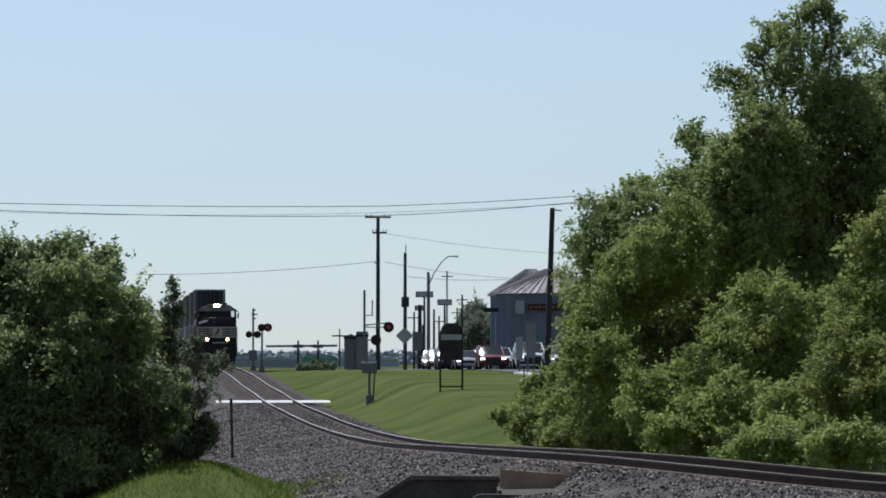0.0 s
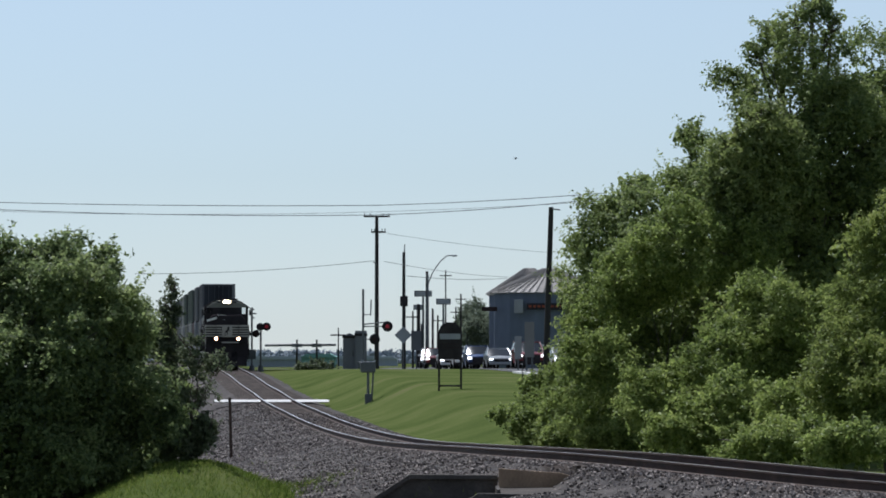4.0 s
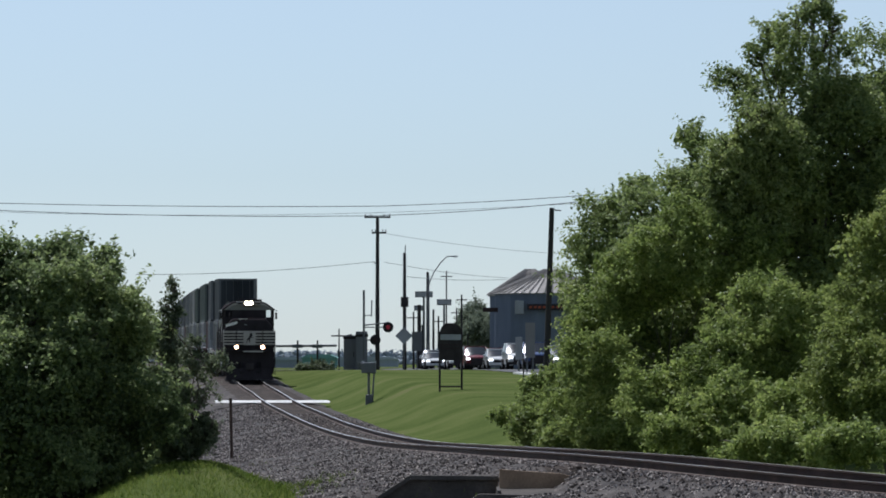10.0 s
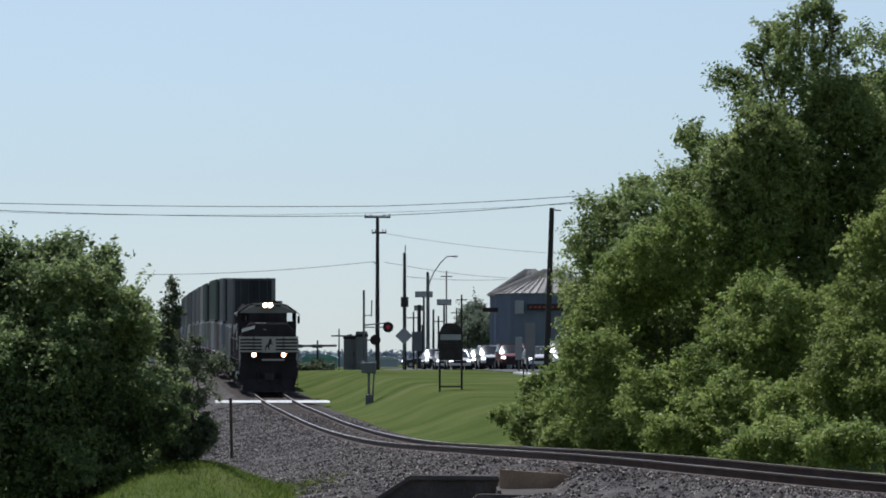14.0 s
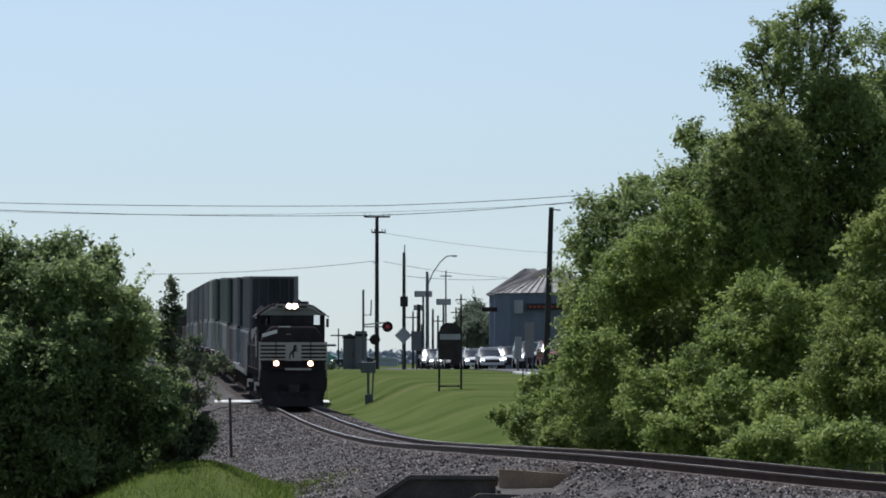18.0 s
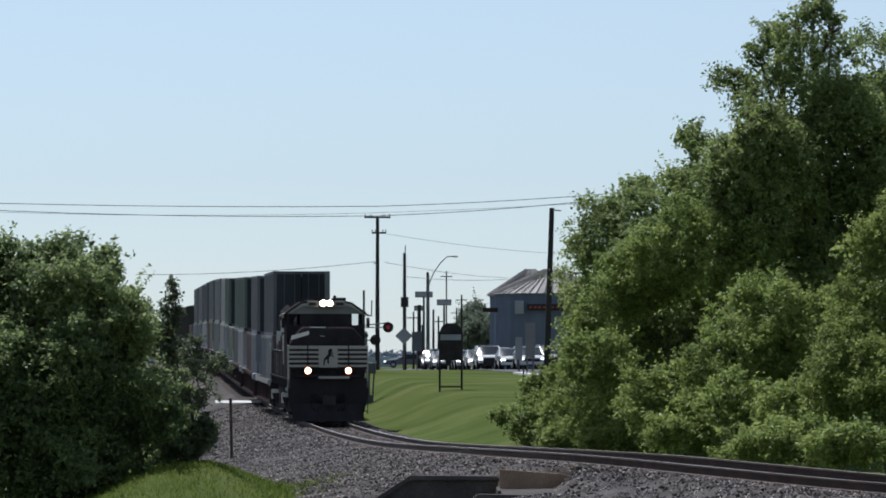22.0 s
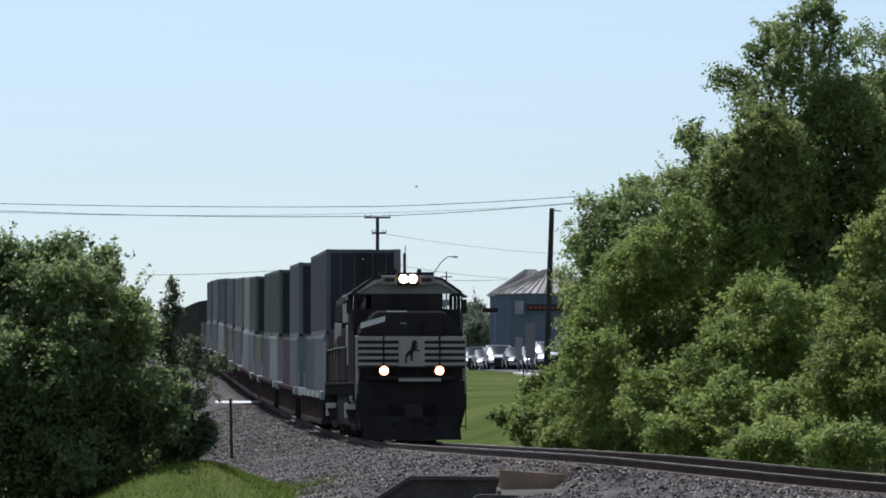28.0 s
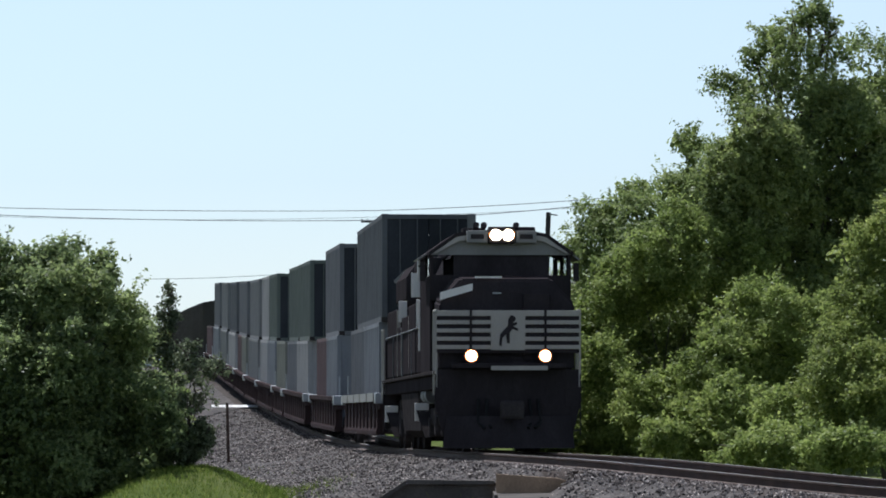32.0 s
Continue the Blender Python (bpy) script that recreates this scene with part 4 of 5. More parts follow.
# the wood on the far side of the track
tree("tree", [(8.6, 97, 8.95, 0.62, 0.83, 0.98), (8.01, 97, 7.65, 1.11, 0.94, 0.85), (6.75, 98, 8.3, 0.62, 0.5, 0.27), (7.76, 98, 8.76, 0.59, 0.5, 0.53), (9.31, 97, 7, 1.43, 1.22, 1.43), (7.41, 96, 6.3, 1.22, 1.04, 1.03), (8.57, 98, 4.89, 1.67, 1.42, 1.42), (10.3, 99, 8.57, 0.8, 0.79, 0.93), (8.53, 97, 9.6, 0.33, 0.44, 0.52), (8.17, 97, 9.54, 0.31, 0.46, 0.55), (9.22, 98.5, 3.86, 1.16, 1.2, 1.42), (7.97, 98, 3.33, 1.15, 0.97, 1.15), (10.09, 97, 5.83, 1.04, 1.11, 1.3), (8.77, 97, 2.3, 1.01, 0.96, 1.13), (10.2, 98, 7.3, 0.95, 0.9, 0.95), (7.8, 98, 9.4, 0.34, 0.35, 0.36), (7.35, 98, 8.95, 0.34, 0.3, 0.3), (8.5, 96.6, 3.9, 0.9, 0.7, 0.9), (8.5, 97, 9.85, 0.24, 0.25, 0.35), (9.0, 97, 9.5, 0.26, 0.25, 0.3)],
     LEAF, "tall leafy green tree behind the track", (8.6, 97), 1, trunk=0.2, size=0.075, lobe=0.44, airy=7.5, sparse=0.5)
tree("tree", [(6.36, 104, 5.72, 0.95, 0.89, 0.72), (5.49, 106, 5.3, 0.92, 0.85, 0.78), (4.43, 108, 4.9, 0.96, 1.0, 1.1), (4, 108, 4.12, 0.87, 0.86, 1.01), (6.22, 104, 7.24, 0.2, 0.36, 0.42), (7.06, 102, 6.35, 0.75, 0.7, 0.6), (4.96, 107, 6.1, 0.32, 0.37, 0.43), (5.52, 104, 4.03, 1.25, 1.07, 1.25), (3.82, 107, 2.95, 0.72, 0.73, 0.86), (4, 108, 1.8, 0.9, 0.76, 0.9), (5.3, 108, 1.66, 1.09, 0.92, 1.09), (6.54, 107, 1.66, 1.22, 1.04, 1.15), (7.83, 107, 1.8, 1.22, 1.04, 1.22), (5.52, 99, 2.73, 1.46, 1.24, 1), (4.46, 99, 2.2, 0.93, 0.79, 0.8), (6.58, 99, 3.39, 0.93, 0.9, 1.06)],
     LEAF, "dark green tree among shrubs behind the track", (5.0, 106), 2, trunk=0.14, size=0.075, lobe=0.44)
tree("large_shrub", [(5.74, 96, 4.25, 1.42, 1.2, 0.97), (4.63, 97, 3.62, 0.98, 0.83, 0.78), (6.7, 95, 4.35, 0.89, 0.76, 0.76), (3.85, 97, 2.71, 0.81, 0.69, 0.65), (3.52, 95, 1.67, 0.76, 0.65, 0.7)],
     LEAF_LIGHT, "rounded light green shrub in full leaf", (5.4, 97.6), 3, trunk=0.035, size=0.066)
tree("large_shrub", [(6.73, 92, 2.54, 0.99, 0.84, 0.86), (7.76, 91, 2.29, 0.98, 0.93, 1.1), (6.3, 91, 1.68, 1.1, 0.93, 0.85)],
     LEAF_LIGHT, "light green shrub beside the track", (7.2, 93.6), 4, trunk=0.035, size=0.062, lobe=0.3)
tree("large_shrub", [(8.63, 84, 3.15, 0.79, 0.96, 1.13), (9.08, 84, 4.16, 0.79, 0.77, 0.9), (8.19, 83, 1.58, 0.89, 1.04, 1.22), (8.75, 82, 1.14, 0.88, 0.93, 1.1)],
     LEAF_YELLOW, "bright yellow-green bush at the track's edge", (8.9, 84), 5, trunk=0.08, size=0.055, lobe=0.3)
tree("undergrowth", [(2.84, 108, 0.42, 0.9, 0.76, 0.67), (3.89, 98, 0.75, 1.16, 0.98, 0.79), (5.01, 92, 0.94, 1.23, 1.05, 0.8), (6.21, 88, 0.74, 1.06, 0.9, 0.71), (7.16, 84, 0.62, 1.01, 0.86, 0.73), (5.5, 88, 0.27, 1.3, 1.1, 0.41), (4.02, 95, 0.17, 1.21, 1.03, 0.45), (6.69, 81, 0.17, 1.3, 1.11, 0.35), (3.3, 100, 0.9, 0.66, 0.6, 0.6), (3.9, 100, 1.5, 0.6, 0.5, 0.6), (2.9, 102, 0.3, 0.6, 0.5, 0.45)],
     LEAF_LIGHT, "dense low green undergrowth along the track", (5.6, 90), 6, trunk=0.05, size=0.062, lobe=0.26)
tree("undergrowth", [(7.6, 77, 0.25, 0.93, 0.79, 0.31), (2.64, 112, 1.05, 0.45, 0.38, 0.45), (1.88, 116, 0.28, 0.5, 0.42, 0.2), (3.21, 106, 1.23, 0.71, 0.6, 0.71), (2.31, 107, 0.08, 0.6, 0.51, 0.4), (2.9, 100, -0.01, 0.54, 0.46, 0.29)],
     LEAF_LIGHT, "low green undergrowth along the track", (3.6, 108), 7, trunk=0.04, size=0.062, lobe=0.24)
# The tall tree's sunlit limb, put in as a separate tree with paler leaves.
tree("large_shrub", [(6.76, 95, 6.45, 0.61, 0.56, 0.66), (7.23, 95, 6.96, 0.61, 0.52, 0.57), (6.57, 95, 5.62, 0.61, 0.52, 0.61), (7.15, 95, 5.75, 0.57, 0.65, 0.76), (7.53, 95, 6.39, 0.45, 0.49, 0.57), (6.95, 95, 4.92, 0.64, 0.54, 0.51)],
     LEAF_PALE, "limb of the tall tree built as a tree, sunlight put into its pale leaves", (7.2, 96.5), 12, trunk=0.06, size=0.075)
# the bushes on the near side
tree("undergrowth", [(-8.51, 79.6, 0.34, 1.25, 0.8, 1.15), (-7.36, 79.6, 0.23, 1.25, 0.8, 0.94), (-6.32, 79.6, 0.44, 1.05, 0.67, 0.84), (-5.49, 79.6, 0.75, 0.66, 0.5, 0.78), (-7.99, 78.64, 1.28, 1.25, 0.8, 0.84), (-6.63, 79.06, 1.07, 1.15, 0.73, 0.63), (-6.27, 80.1, -0.3, 0.71, 0.54, 0.38), (-5.48, 80.1, 0.06, 0.49, 0.37, 0.34), (-7.09, 80.1, -0.62, 0.95, 0.61, 0.42)],
     LEAF_BLUE, "dense dark undergrowth inside the bushes", (-7.2, 78), 10, trunk=0.05, size=0.066)
# The masses behind and left of view are added unseen, to shade the bush.
tree("large_bush", [(-7.9, 75.2, 1.75, 0.75, 0.6, 0.55), (-7.05, 75, 1.35, 0.6, 0.5, 0.45), (-8.3, 74.9, 0.75, 0.7, 0.6, 0.5), (-7.3, 74.9, 0.45, 0.6, 0.5, 0.4), (-6.5, 75, 2.1, 0.5, 0.45, 0.4), (-7.47, 77, 2.63, 1.34, 1.14, 1.14), (-6.56, 76, 2.92, 0.82, 0.69, 0.73), (-6.8, 77, 3.62, 0.4, 0.37, 0.36), (-8.71, 77, 2.63, 0.93, 1.05, 1.24), (-5.9, 76, 2.31, 0.56, 0.61, 0.71), (-6.97, 76, 1.19, 1.53, 0.98, 1.12), (-6.18, 76.2, 1.2, 0.7, 0.64, 0.85), (-7.68, 75.2, 0.19, 1.51, 1.2, 0.9), (-7.68, 77, 3.55, 0.46, 0.39, 0.41), (-6.18, 77, 3.5, 0.23, 0.26, 0.31), (-6.37, 76.6, 0.19, 1.21, 0.77, 0.6), (-5.39, 76.6, 0.79, 0.68, 0.51, 0.6), (-8.19, 76, 1.7, 1.12, 0.95, 1.12), (-7.16, 78.6, -0.32, 0.93, 0.59, 0.41), (-7.89, 78.6, -0.37, 1.03, 0.66, 0.52), (-7.86, 81, 2.56, 1.41, 1.2, 1.19), (-6.88, 81, 2.56, 0.98, 0.83, 0.98), (-9.17, 81, 2.56, 1.09, 1.02, 1.19), (-7.86, 84.5, 2.25, 1.59, 1.35, 1.25), (-9.33, 84.5, 2.25, 1.36, 1.16, 1.25), (-10.05, 77, 2.83, 1.14, 1.14, 1.34), (-10.16, 77.84, 1.18, 1.24, 0.99, 1.55), (-10.36, 81, 2.23, 1.19, 1.11, 1.3)],
     LEAF_BLUE, "dark green leafy bush beside the ballast, with unseen masses added for shade", (-6.8, 76), 8, trunk=0.1, size=0.066)
tree("sapling", [(-5.0, 78, 3.12, 0.1, 0.1, 0.2), (-5.02, 78, 2.8, 0.15, 0.15, 0.22), (-5.08, 78, 2.42, 0.2, 0.2, 0.28), (-5.02, 78, 2.02, 0.26, 0.25, 0.3), (-5.2, 78, 1.6, 0.3, 0.3, 0.34), (-4.95, 78, 1.15, 0.34, 0.3, 0.4), (-5.15, 78, 0.6, 0.42, 0.4, 0.5)],
     DARKLEAF, "slender sapling beside the bush, shade put into its leaf colour", (-5.05, 78), 9, trunk=0.035, size=0.055, lobe=0.17, dense=0.8, airy=0.9, sparse=0.2)
tree("large_bush", [(-4.6, 77, 2.05, 0.3, 0.3, 0.3), (-4.5, 77, 1.72, 0.36, 0.32, 0.3), (-4.15, 77, 1.62, 0.24, 0.23, 0.25), (-4.7, 77.7, 1.3, 0.45, 0.38, 0.45), (-4.35, 77.6, 1.2, 0.28, 0.22, 0.3), (-4.75, 77.6, 0.7, 0.42, 0.4, 0.42), (-4.42, 77.6, 0.5, 0.24, 0.22, 0.3), (-4.85, 77.6, 0.25, 0.4, 0.4, 0.35)],
     DARKLEAF, "sparse grey-green shrub of thin twigs beside the bush", (-4.7, 77.5), 19, trunk=0.035, size=0.05, lobe=0.18, dense=0.6, airy=0.6, sparse=0.12)

# ---- poles, wires and signals ----
def pole(x, y, top, r=0.15, lean=0.0, text="tall dark wooden utility pole"):
    ob = tagged(empty("utility_pole"), text, "utility pole", "utility poles")
    z = float(ground_z(x, y)) - 0.2
    part("pole", rod((x + lean, y, z), (x, y, top), r, r * 0.72, 12), POLEWOOD, ob)
    return ob


def crossarm(ob, x, y, z, half):
    part("crossarm", box(x - half, x + half, y - 0.2, y - 0.09, z - 0.06, z + 0.06, 0.01), POLEWOOD, ob)
    for k in (-0.92, -0.5, 0.5, 0.92):
        b = rod((x + k * half, y - 0.14, z + 0.05), (x + k * half, y - 0.14, z + 0.12), 0.02)
        rod((x + k * half, y - 0.14, z + 0.12), (x + k * half, y - 0.14, z + 0.22), 0.05, 0.03, bm=b)
        part("insulator", b, GALV_DARK, ob)


def wire(p, q, sag, r=0.024, text="thin dark overhead wire"):
    p, q = Vector(p), Vector(q)
    pts = [p.lerp(q, k / 24) - Vector((0, 0, sag * 4 * (k / 24) * (1 - k / 24))) for k in range(25)]
    b = loft([[c + Vector((0, math.cos(a * 1.2566) * r, math.sin(a * 1.2566) * r)) for a in range(5)] for c in pts])
    return tagged(part("overhead_wire", b, WIRE), text, "wire", "overhead wires")


p = pole(-4.51, 290, 11.75, 0.16)
crossarm(p, -4.51, 290, 11.72, 0.9)
crossarm(p, -4.4, 290, 10.65, 0.5)
part("pole_bracket", rod((-4.5, 289.8, 8.4), (-4.75, 289.7, 8.6), 0.04), GALV_DARK, p)
p = pole(5.17, 200, 9.09, 0.16, -0.28, "tall dark leaning wooden pole beside the shrubs")
part("pole_hook", rod((5.17, 199.9, 9.0), (5.6, 199.8, 8.95), 0.03), GALV_DARK, p)
wire((-4.51, 290, 12.49), (11, 282, 13.03), 0.1)
wire((-32.04, 290, 12.73), (-4.51, 290, 12.49), 0.12)
wire((-31.82, 288, 12.19), (-4.48, 288, 11.76), 0.2)
wire((-4.48, 288, 11.76), (10.92, 280, 12.61), 0.15)
wire((-32.04, 290, 12.14), (11, 282, 12.5), 0.55, 0.012)
wire((-21.88, 300, 7.99), (-4.67, 290, 8.68), 0.25, 0.018)
wire((-4.04, 290, 8.64), (6.22, 400, 9.74), 0.2, 0.016)
wire((-4.35, 290, 10.66), (9.56, 330, 10.21), 0.2, 0.012)
wire((-2.83, 330, 8.44), (6.53, 420, 10.02), 0.2, 0.02)
p = pole(-3.01, 330, 10.3, 0.16, 0, "wooden pole with meter box and antenna")
part("mast", rod((-3.01, 330, 9.0), (-2.95, 330, 10.9), 0.04), GALV_DARK, p)
part("meter_box", box(-3.3, -2.7, 329.6, 329.8, 6.05, 6.85, 0.03), DARKSTEEL, p)


def flasher(ob, x, y, z, r=0.3, lit=True):
    part("target", rod((x, y - 0.06, z), (x, y - 0.02, z), r, seg=24), BLACK, ob)
    part("hood", rod((x, y - 0.3, z + 0.02), (x, y - 0.06, z + 0.02), 0.2, 0.17, 16), BLACK, ob)
    part("lens", rod((x, y - 0.32, z), (x, y - 0.301, z), 0.125, seg=20), REDLENS if lit else REDDARK, ob, "red signal lens")
    part("lamp_case", rod((x, y - 0.02, z), (x, y + 0.25, z), 0.14, 0.1, 12), BLACK, ob)


def crossing_signal(x, y, height, lamps, text):
    """A mast with lamps (x, z, radius, lit) on side brackets."""
    ob = tagged(empty("crossing_signal"), text, "crossing signal", "crossing signals")
    g = float(ground_z(x, y))
    part("mast", rod((x, y, g - 0.1), (x, y, g + height), 0.07, seg=12), GALV_DARK, ob)
    part("mast_base", rod((x, y, g - 0.1), (x, y, g + 0.45), 0.24, 0.16, 12), GALV_DARK, ob)
    for lx, lz, r, lit in lamps:
        part("bracket", rod((x, y - 0.03, lz), (lx, y - 0.03, lz), 0.035), GALV_DARK, ob)
        flasher(ob, lx, y - 0.05, lz, r, lit)
    return ob


signal = crossing_signal(-4.92, 262, 4.95, ((-3.41, 3.93, 0.33, True), (-4.2, 3.13, 0.33, False)), "railway crossing signal with red flashing lamp and tall mast")
part("bracket_arm", rod((-4.92, 261.9, 4.05), (-3.5, 261.9, 4.2), 0.04), GALV_DARK, signal)
part("junction_box", box(-5.25, -4.45, 261.6, 262.2, 1.3, 1.75, 0.05), GALV_DARK, signal)
part("side_rod", rod((-4.45, 262, 4.6), (-4.42, 262, 5.6), 0.04), GALV_DARK, signal)
part("rod_bracket", rod((-4.92, 262, 4.65), (-4.43, 262, 4.68), 0.025), GALV_DARK, signal)
crossing_signal(-12.92, 300, 2.9, ((-12.95, 4.2, 0.28, False), (-12.5, 4.22, 0.3, True)), "railway crossing signal with one lit red flasher beside the track")
signal = crossing_signal(-13.55, 300, 4.35, ((-13.85, 3.72, 0.24, False), (-13.25, 3.72, 0.26, False)), "second railway crossing signal on a taller mast")
part("mast_head", rod((-13.55, 300, 5.0), (-13.53, 300, 5.6), 0.05), GALV_DARK, signal)
for z, w in ((5.45, 0.18), (5.15, 0.32), (4.85, 0.2)):
    part("head_bar", box(-13.55 - w * 0.4, -13.55 + w, 299.9, 299.96, z - 0.05, z + 0.05, 0.01), GALV_DARK, signal)
part("mast_box", box(-13.85, -13.25, 299.7, 300, 1.9, 2.6, 0.03), GALV_DARK, signal)


def cabinet(x, y, w, d, h, text, mat, arch=False):
    ob = tagged(empty("equipment_cabinet"), text, "cabinet")
    g = float(ground_z(x, y))
    prof = [(-w / 2, 0), (w / 2, 0), (w / 2, h * 0.82), (w * 0.36, h * 0.95), (0, h), (-w * 0.36, h * 0.95), (-w / 2, h * 0.82)] if arch else [(-w / 2, 0), (w / 2, 0), (w / 2, h), (-w / 2, h)]
    part("body", plate(prof, -d / 2, d / 2), mat, ob)
    part("door", box(-w * 0.4, w * 0.4, -d / 2 - 0.03, -d / 2, h * 0.08, h * 0.72, 0.01), mat, ob)
    part("cabinet_roof", box(-w / 2 - 0.04, w / 2 + 0.04, -d / 2 - 0.06, d / 2 + 0.06, h * 0.86, h * 0.93, 0.015), DARKSTEEL, ob, "dark roof edge")
    part("door_handle", box(w * 0.25, w * 0.3, -d / 2 - 0.06, -d / 2 - 0.03, h * 0.35, h * 0.5), DARKSTEEL, ob)
    part("plinth", box(-w / 2 - 0.05, w / 2 + 0.05, -d / 2 - 0.05, d / 2 + 0.05, -0.15, 0.02), PALE, ob)
    ob.matrix_world = pose(x, y, g)
    return ob


cabinet(-6.05, 275, 0.85, 0.8, 2.35, "grey arched signal equipment cabinet on grass", CABINET, True)
cabinet(-5.29, 274, 0.75, 0.8, 2.5, "grey signal equipment cabinet on grass", CABINET)
# junction box on a post, in the grass beside the track
ob = tagged(empty("trackside_box"), "grey trackside junction box on a thick post", "junction box")
g = float(ground_z(-3.45, 196))
part("post", rod((-3.45, 196, g - 0.1), (-3.45, 196, 1.3), 0.06), GALV_DARK, ob)
part("post_base", box(-3.6, -3.28, 195.85, 196.15, g - 0.1, g + 0.42, 0.03), GALV_DARK, ob)
part("side_post", rod((-3.28, 196, g + 0.1), (-3.2, 196, 1.3), 0.04), GALV_DARK, ob)
part("box", box(-3.8, -3.1, 195.8, 196.2, 1.25, 1.75, 0.05), GALV_DARK, ob)
for x in (-3.72, -3.16):
    part("cap", rod((x, 196, 1.75), (x, 196, 1.84), 0.06), STEEL, ob)
# dark board on two legs
ob = tagged(empty("sign_board"), "round-topped dark sign board with pale band on two legs", "sign")
g = float(ground_z(0.33, 180))
prof = [(-0.5, 1.25), (0.5, 1.25), (0.5, 2.4), (0.4, 2.68), (0.18, 2.84), (-0.18, 2.84), (-0.4, 2.68), (-0.5, 2.4)]
part("board", plate(prof, -0.06, 0.02), DARKSTEEL, ob, "dark rounded board")
part("pale_band", box(-0.44, 0.44, -0.085, -0.064, 2.12, 2.36), STEEL, ob, "pale grey band")
for k in (1.9, 1.75):
    part("faint_bar", box(-0.4, 0.4, -0.075, -0.062, k, k + 0.03), WELLBROWN, ob)
for x in (-0.47, 0.47):
    part("leg", rod((x, 0, -0.1), (x, 0, 2.3), 0.045), DARKSTEEL, ob)
part("stretcher", rod((-0.47, 0, 0.13), (0.47, 0, 0.13), 0.035), DARKSTEEL, ob)
ob.matrix_world = pose(0.33, 180, g)
# marker post on the near side
ob = tagged(empty("marker_post"), "thin dark leaning steel post in the ballast", "post")
part("post", rod((-6.5, 130, -1.5), (-6.55, 130, 0.66), 0.05, 0.045), RUST, ob)


def road_sign(x, y, bottom, w, h, text, mat, diamond=False, posts=1):
    ob = tagged(empty("road_sign"), text, "sign", "road signs")
    g = float(ground_z(x, y))
    b = box(-w / 2, w / 2, -0.03, 0, -h / 2, h / 2, 0.008)
    m = part("panel", b, mat, ob)
    m.matrix_local = pose(x, y - 0.06, bottom + h / 2, 0, 45 if diamond else 0, 0)
    for k in range(posts):
        px = x + (k - (posts - 1) / 2) * w * 0.6
        part("post", rod((px, y, g - 0.1), (px, y, bottom + h), 0.05), GALV_DARK, ob)
    return ob


road_sign(-3.01, 325, 3.3, 0.95, 0.95, "grey back of a diamond road sign on a pole", STEEL, True)
road_sign(-2, 325, 2.6, 0.8, 1.5, "grey back of a road sign on a post", GALV_DARK)
road_sign(4.96, 240, 2.0, 0.55, 2.0, "tall pale grey road sign on two posts", GREYWHITE, posts=2)
road_sign(4.35, 242, 1.9, 0.4, 1.3, "narrow pale grey road sign on a post", STEEL)
# street lamp, sign gantries and slim poles along the road
ob = tagged(empty("street_lamp"), "street lamp with long curved arm over the road", "street lamp")
b = rod((-1.39, 400, 1.0), (-1.39, 400, 10.0), 0.15, 0.1)
part("mast", b, GALV_DARK, ob)
b = bmesh.new()
pts = [(-1.39, 400, 9.0), (-0.9, 400, 10.2), (-0.2, 400, 11.2), (0.4, 400, 11.75), (1.1, 400, 11.8)]
for a, c in zip(pts, pts[1:]):
    rod(a, c, 0.05, bm=b)
part("arm", b, GALV_DARK, ob)
part("lamp_head", box(0.9, 1.4, 399.8, 400.2, 11.68, 11.84, 0.04), STEEL, ob)
for x, y, top, w, h, text in ((-1.91, 420, 8.78, 1.75, 0.6, "grey overhead street name panel on a pole"), (0.11, 420, 7.99, 1.45, 0.6, "dark roadside shop sign on a tall pole"),
                              (-2.36, 410, 7.24, 0.9, 0.5, "small dark roadside sign on a pole")):
    ob = tagged(empty("pole_sign"), text, "sign", "roadside pole signs")
    part("panel", box(x - w / 2, x + w / 2, y - 0.2, y, top - h, top, 0.03), GALV_DARK, ob)
    part("panel_face", box(x - w / 2 + 0.08, x + w / 2 - 0.08, y - 0.22, y - 0.202, top - h + 0.08, top - 0.08), STEEL, ob)
    part("pole", rod((x, y, 0.9), (x, y, top), 0.14, 0.1), GALV_DARK, ob)
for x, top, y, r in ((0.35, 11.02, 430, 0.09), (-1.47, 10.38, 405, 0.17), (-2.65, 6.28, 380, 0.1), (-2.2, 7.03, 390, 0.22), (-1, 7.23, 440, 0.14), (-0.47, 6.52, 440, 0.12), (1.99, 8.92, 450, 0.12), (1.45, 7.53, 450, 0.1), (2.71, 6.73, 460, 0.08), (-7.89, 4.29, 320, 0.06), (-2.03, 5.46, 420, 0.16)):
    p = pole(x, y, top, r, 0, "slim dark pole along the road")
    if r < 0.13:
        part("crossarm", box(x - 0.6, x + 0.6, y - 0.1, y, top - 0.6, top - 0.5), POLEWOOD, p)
# overhead signal span far behind the crossing
for x in (-12.41, -10.72):
    p = pole(x, 360, 3.6, 0.1, 0, "thin dark post with signal heads beyond the crossing")
    part("signal_head", box(x - 0.45, x + 0.45, 359.7, 360, 2.95, 3.25, 0.04), GALV_DARK, p)
part("mast_arm", rod((-15.15, 360, 3.1), (-9.07, 360, 3.15), 0.1), GALV_DARK, p)

p = pole(2.86, 150, 1.64, 0.03, 0.02, "thin bare stake beside the shrubs")
far_bush = [(-9.81, 300, 1.2, 0.64, 0.55, 0.2), (-9.01, 300, 1.25, 0.72, 0.62, 0.27), (-8.29, 300, 1.18, 0.48, 0.41, 0.18)]
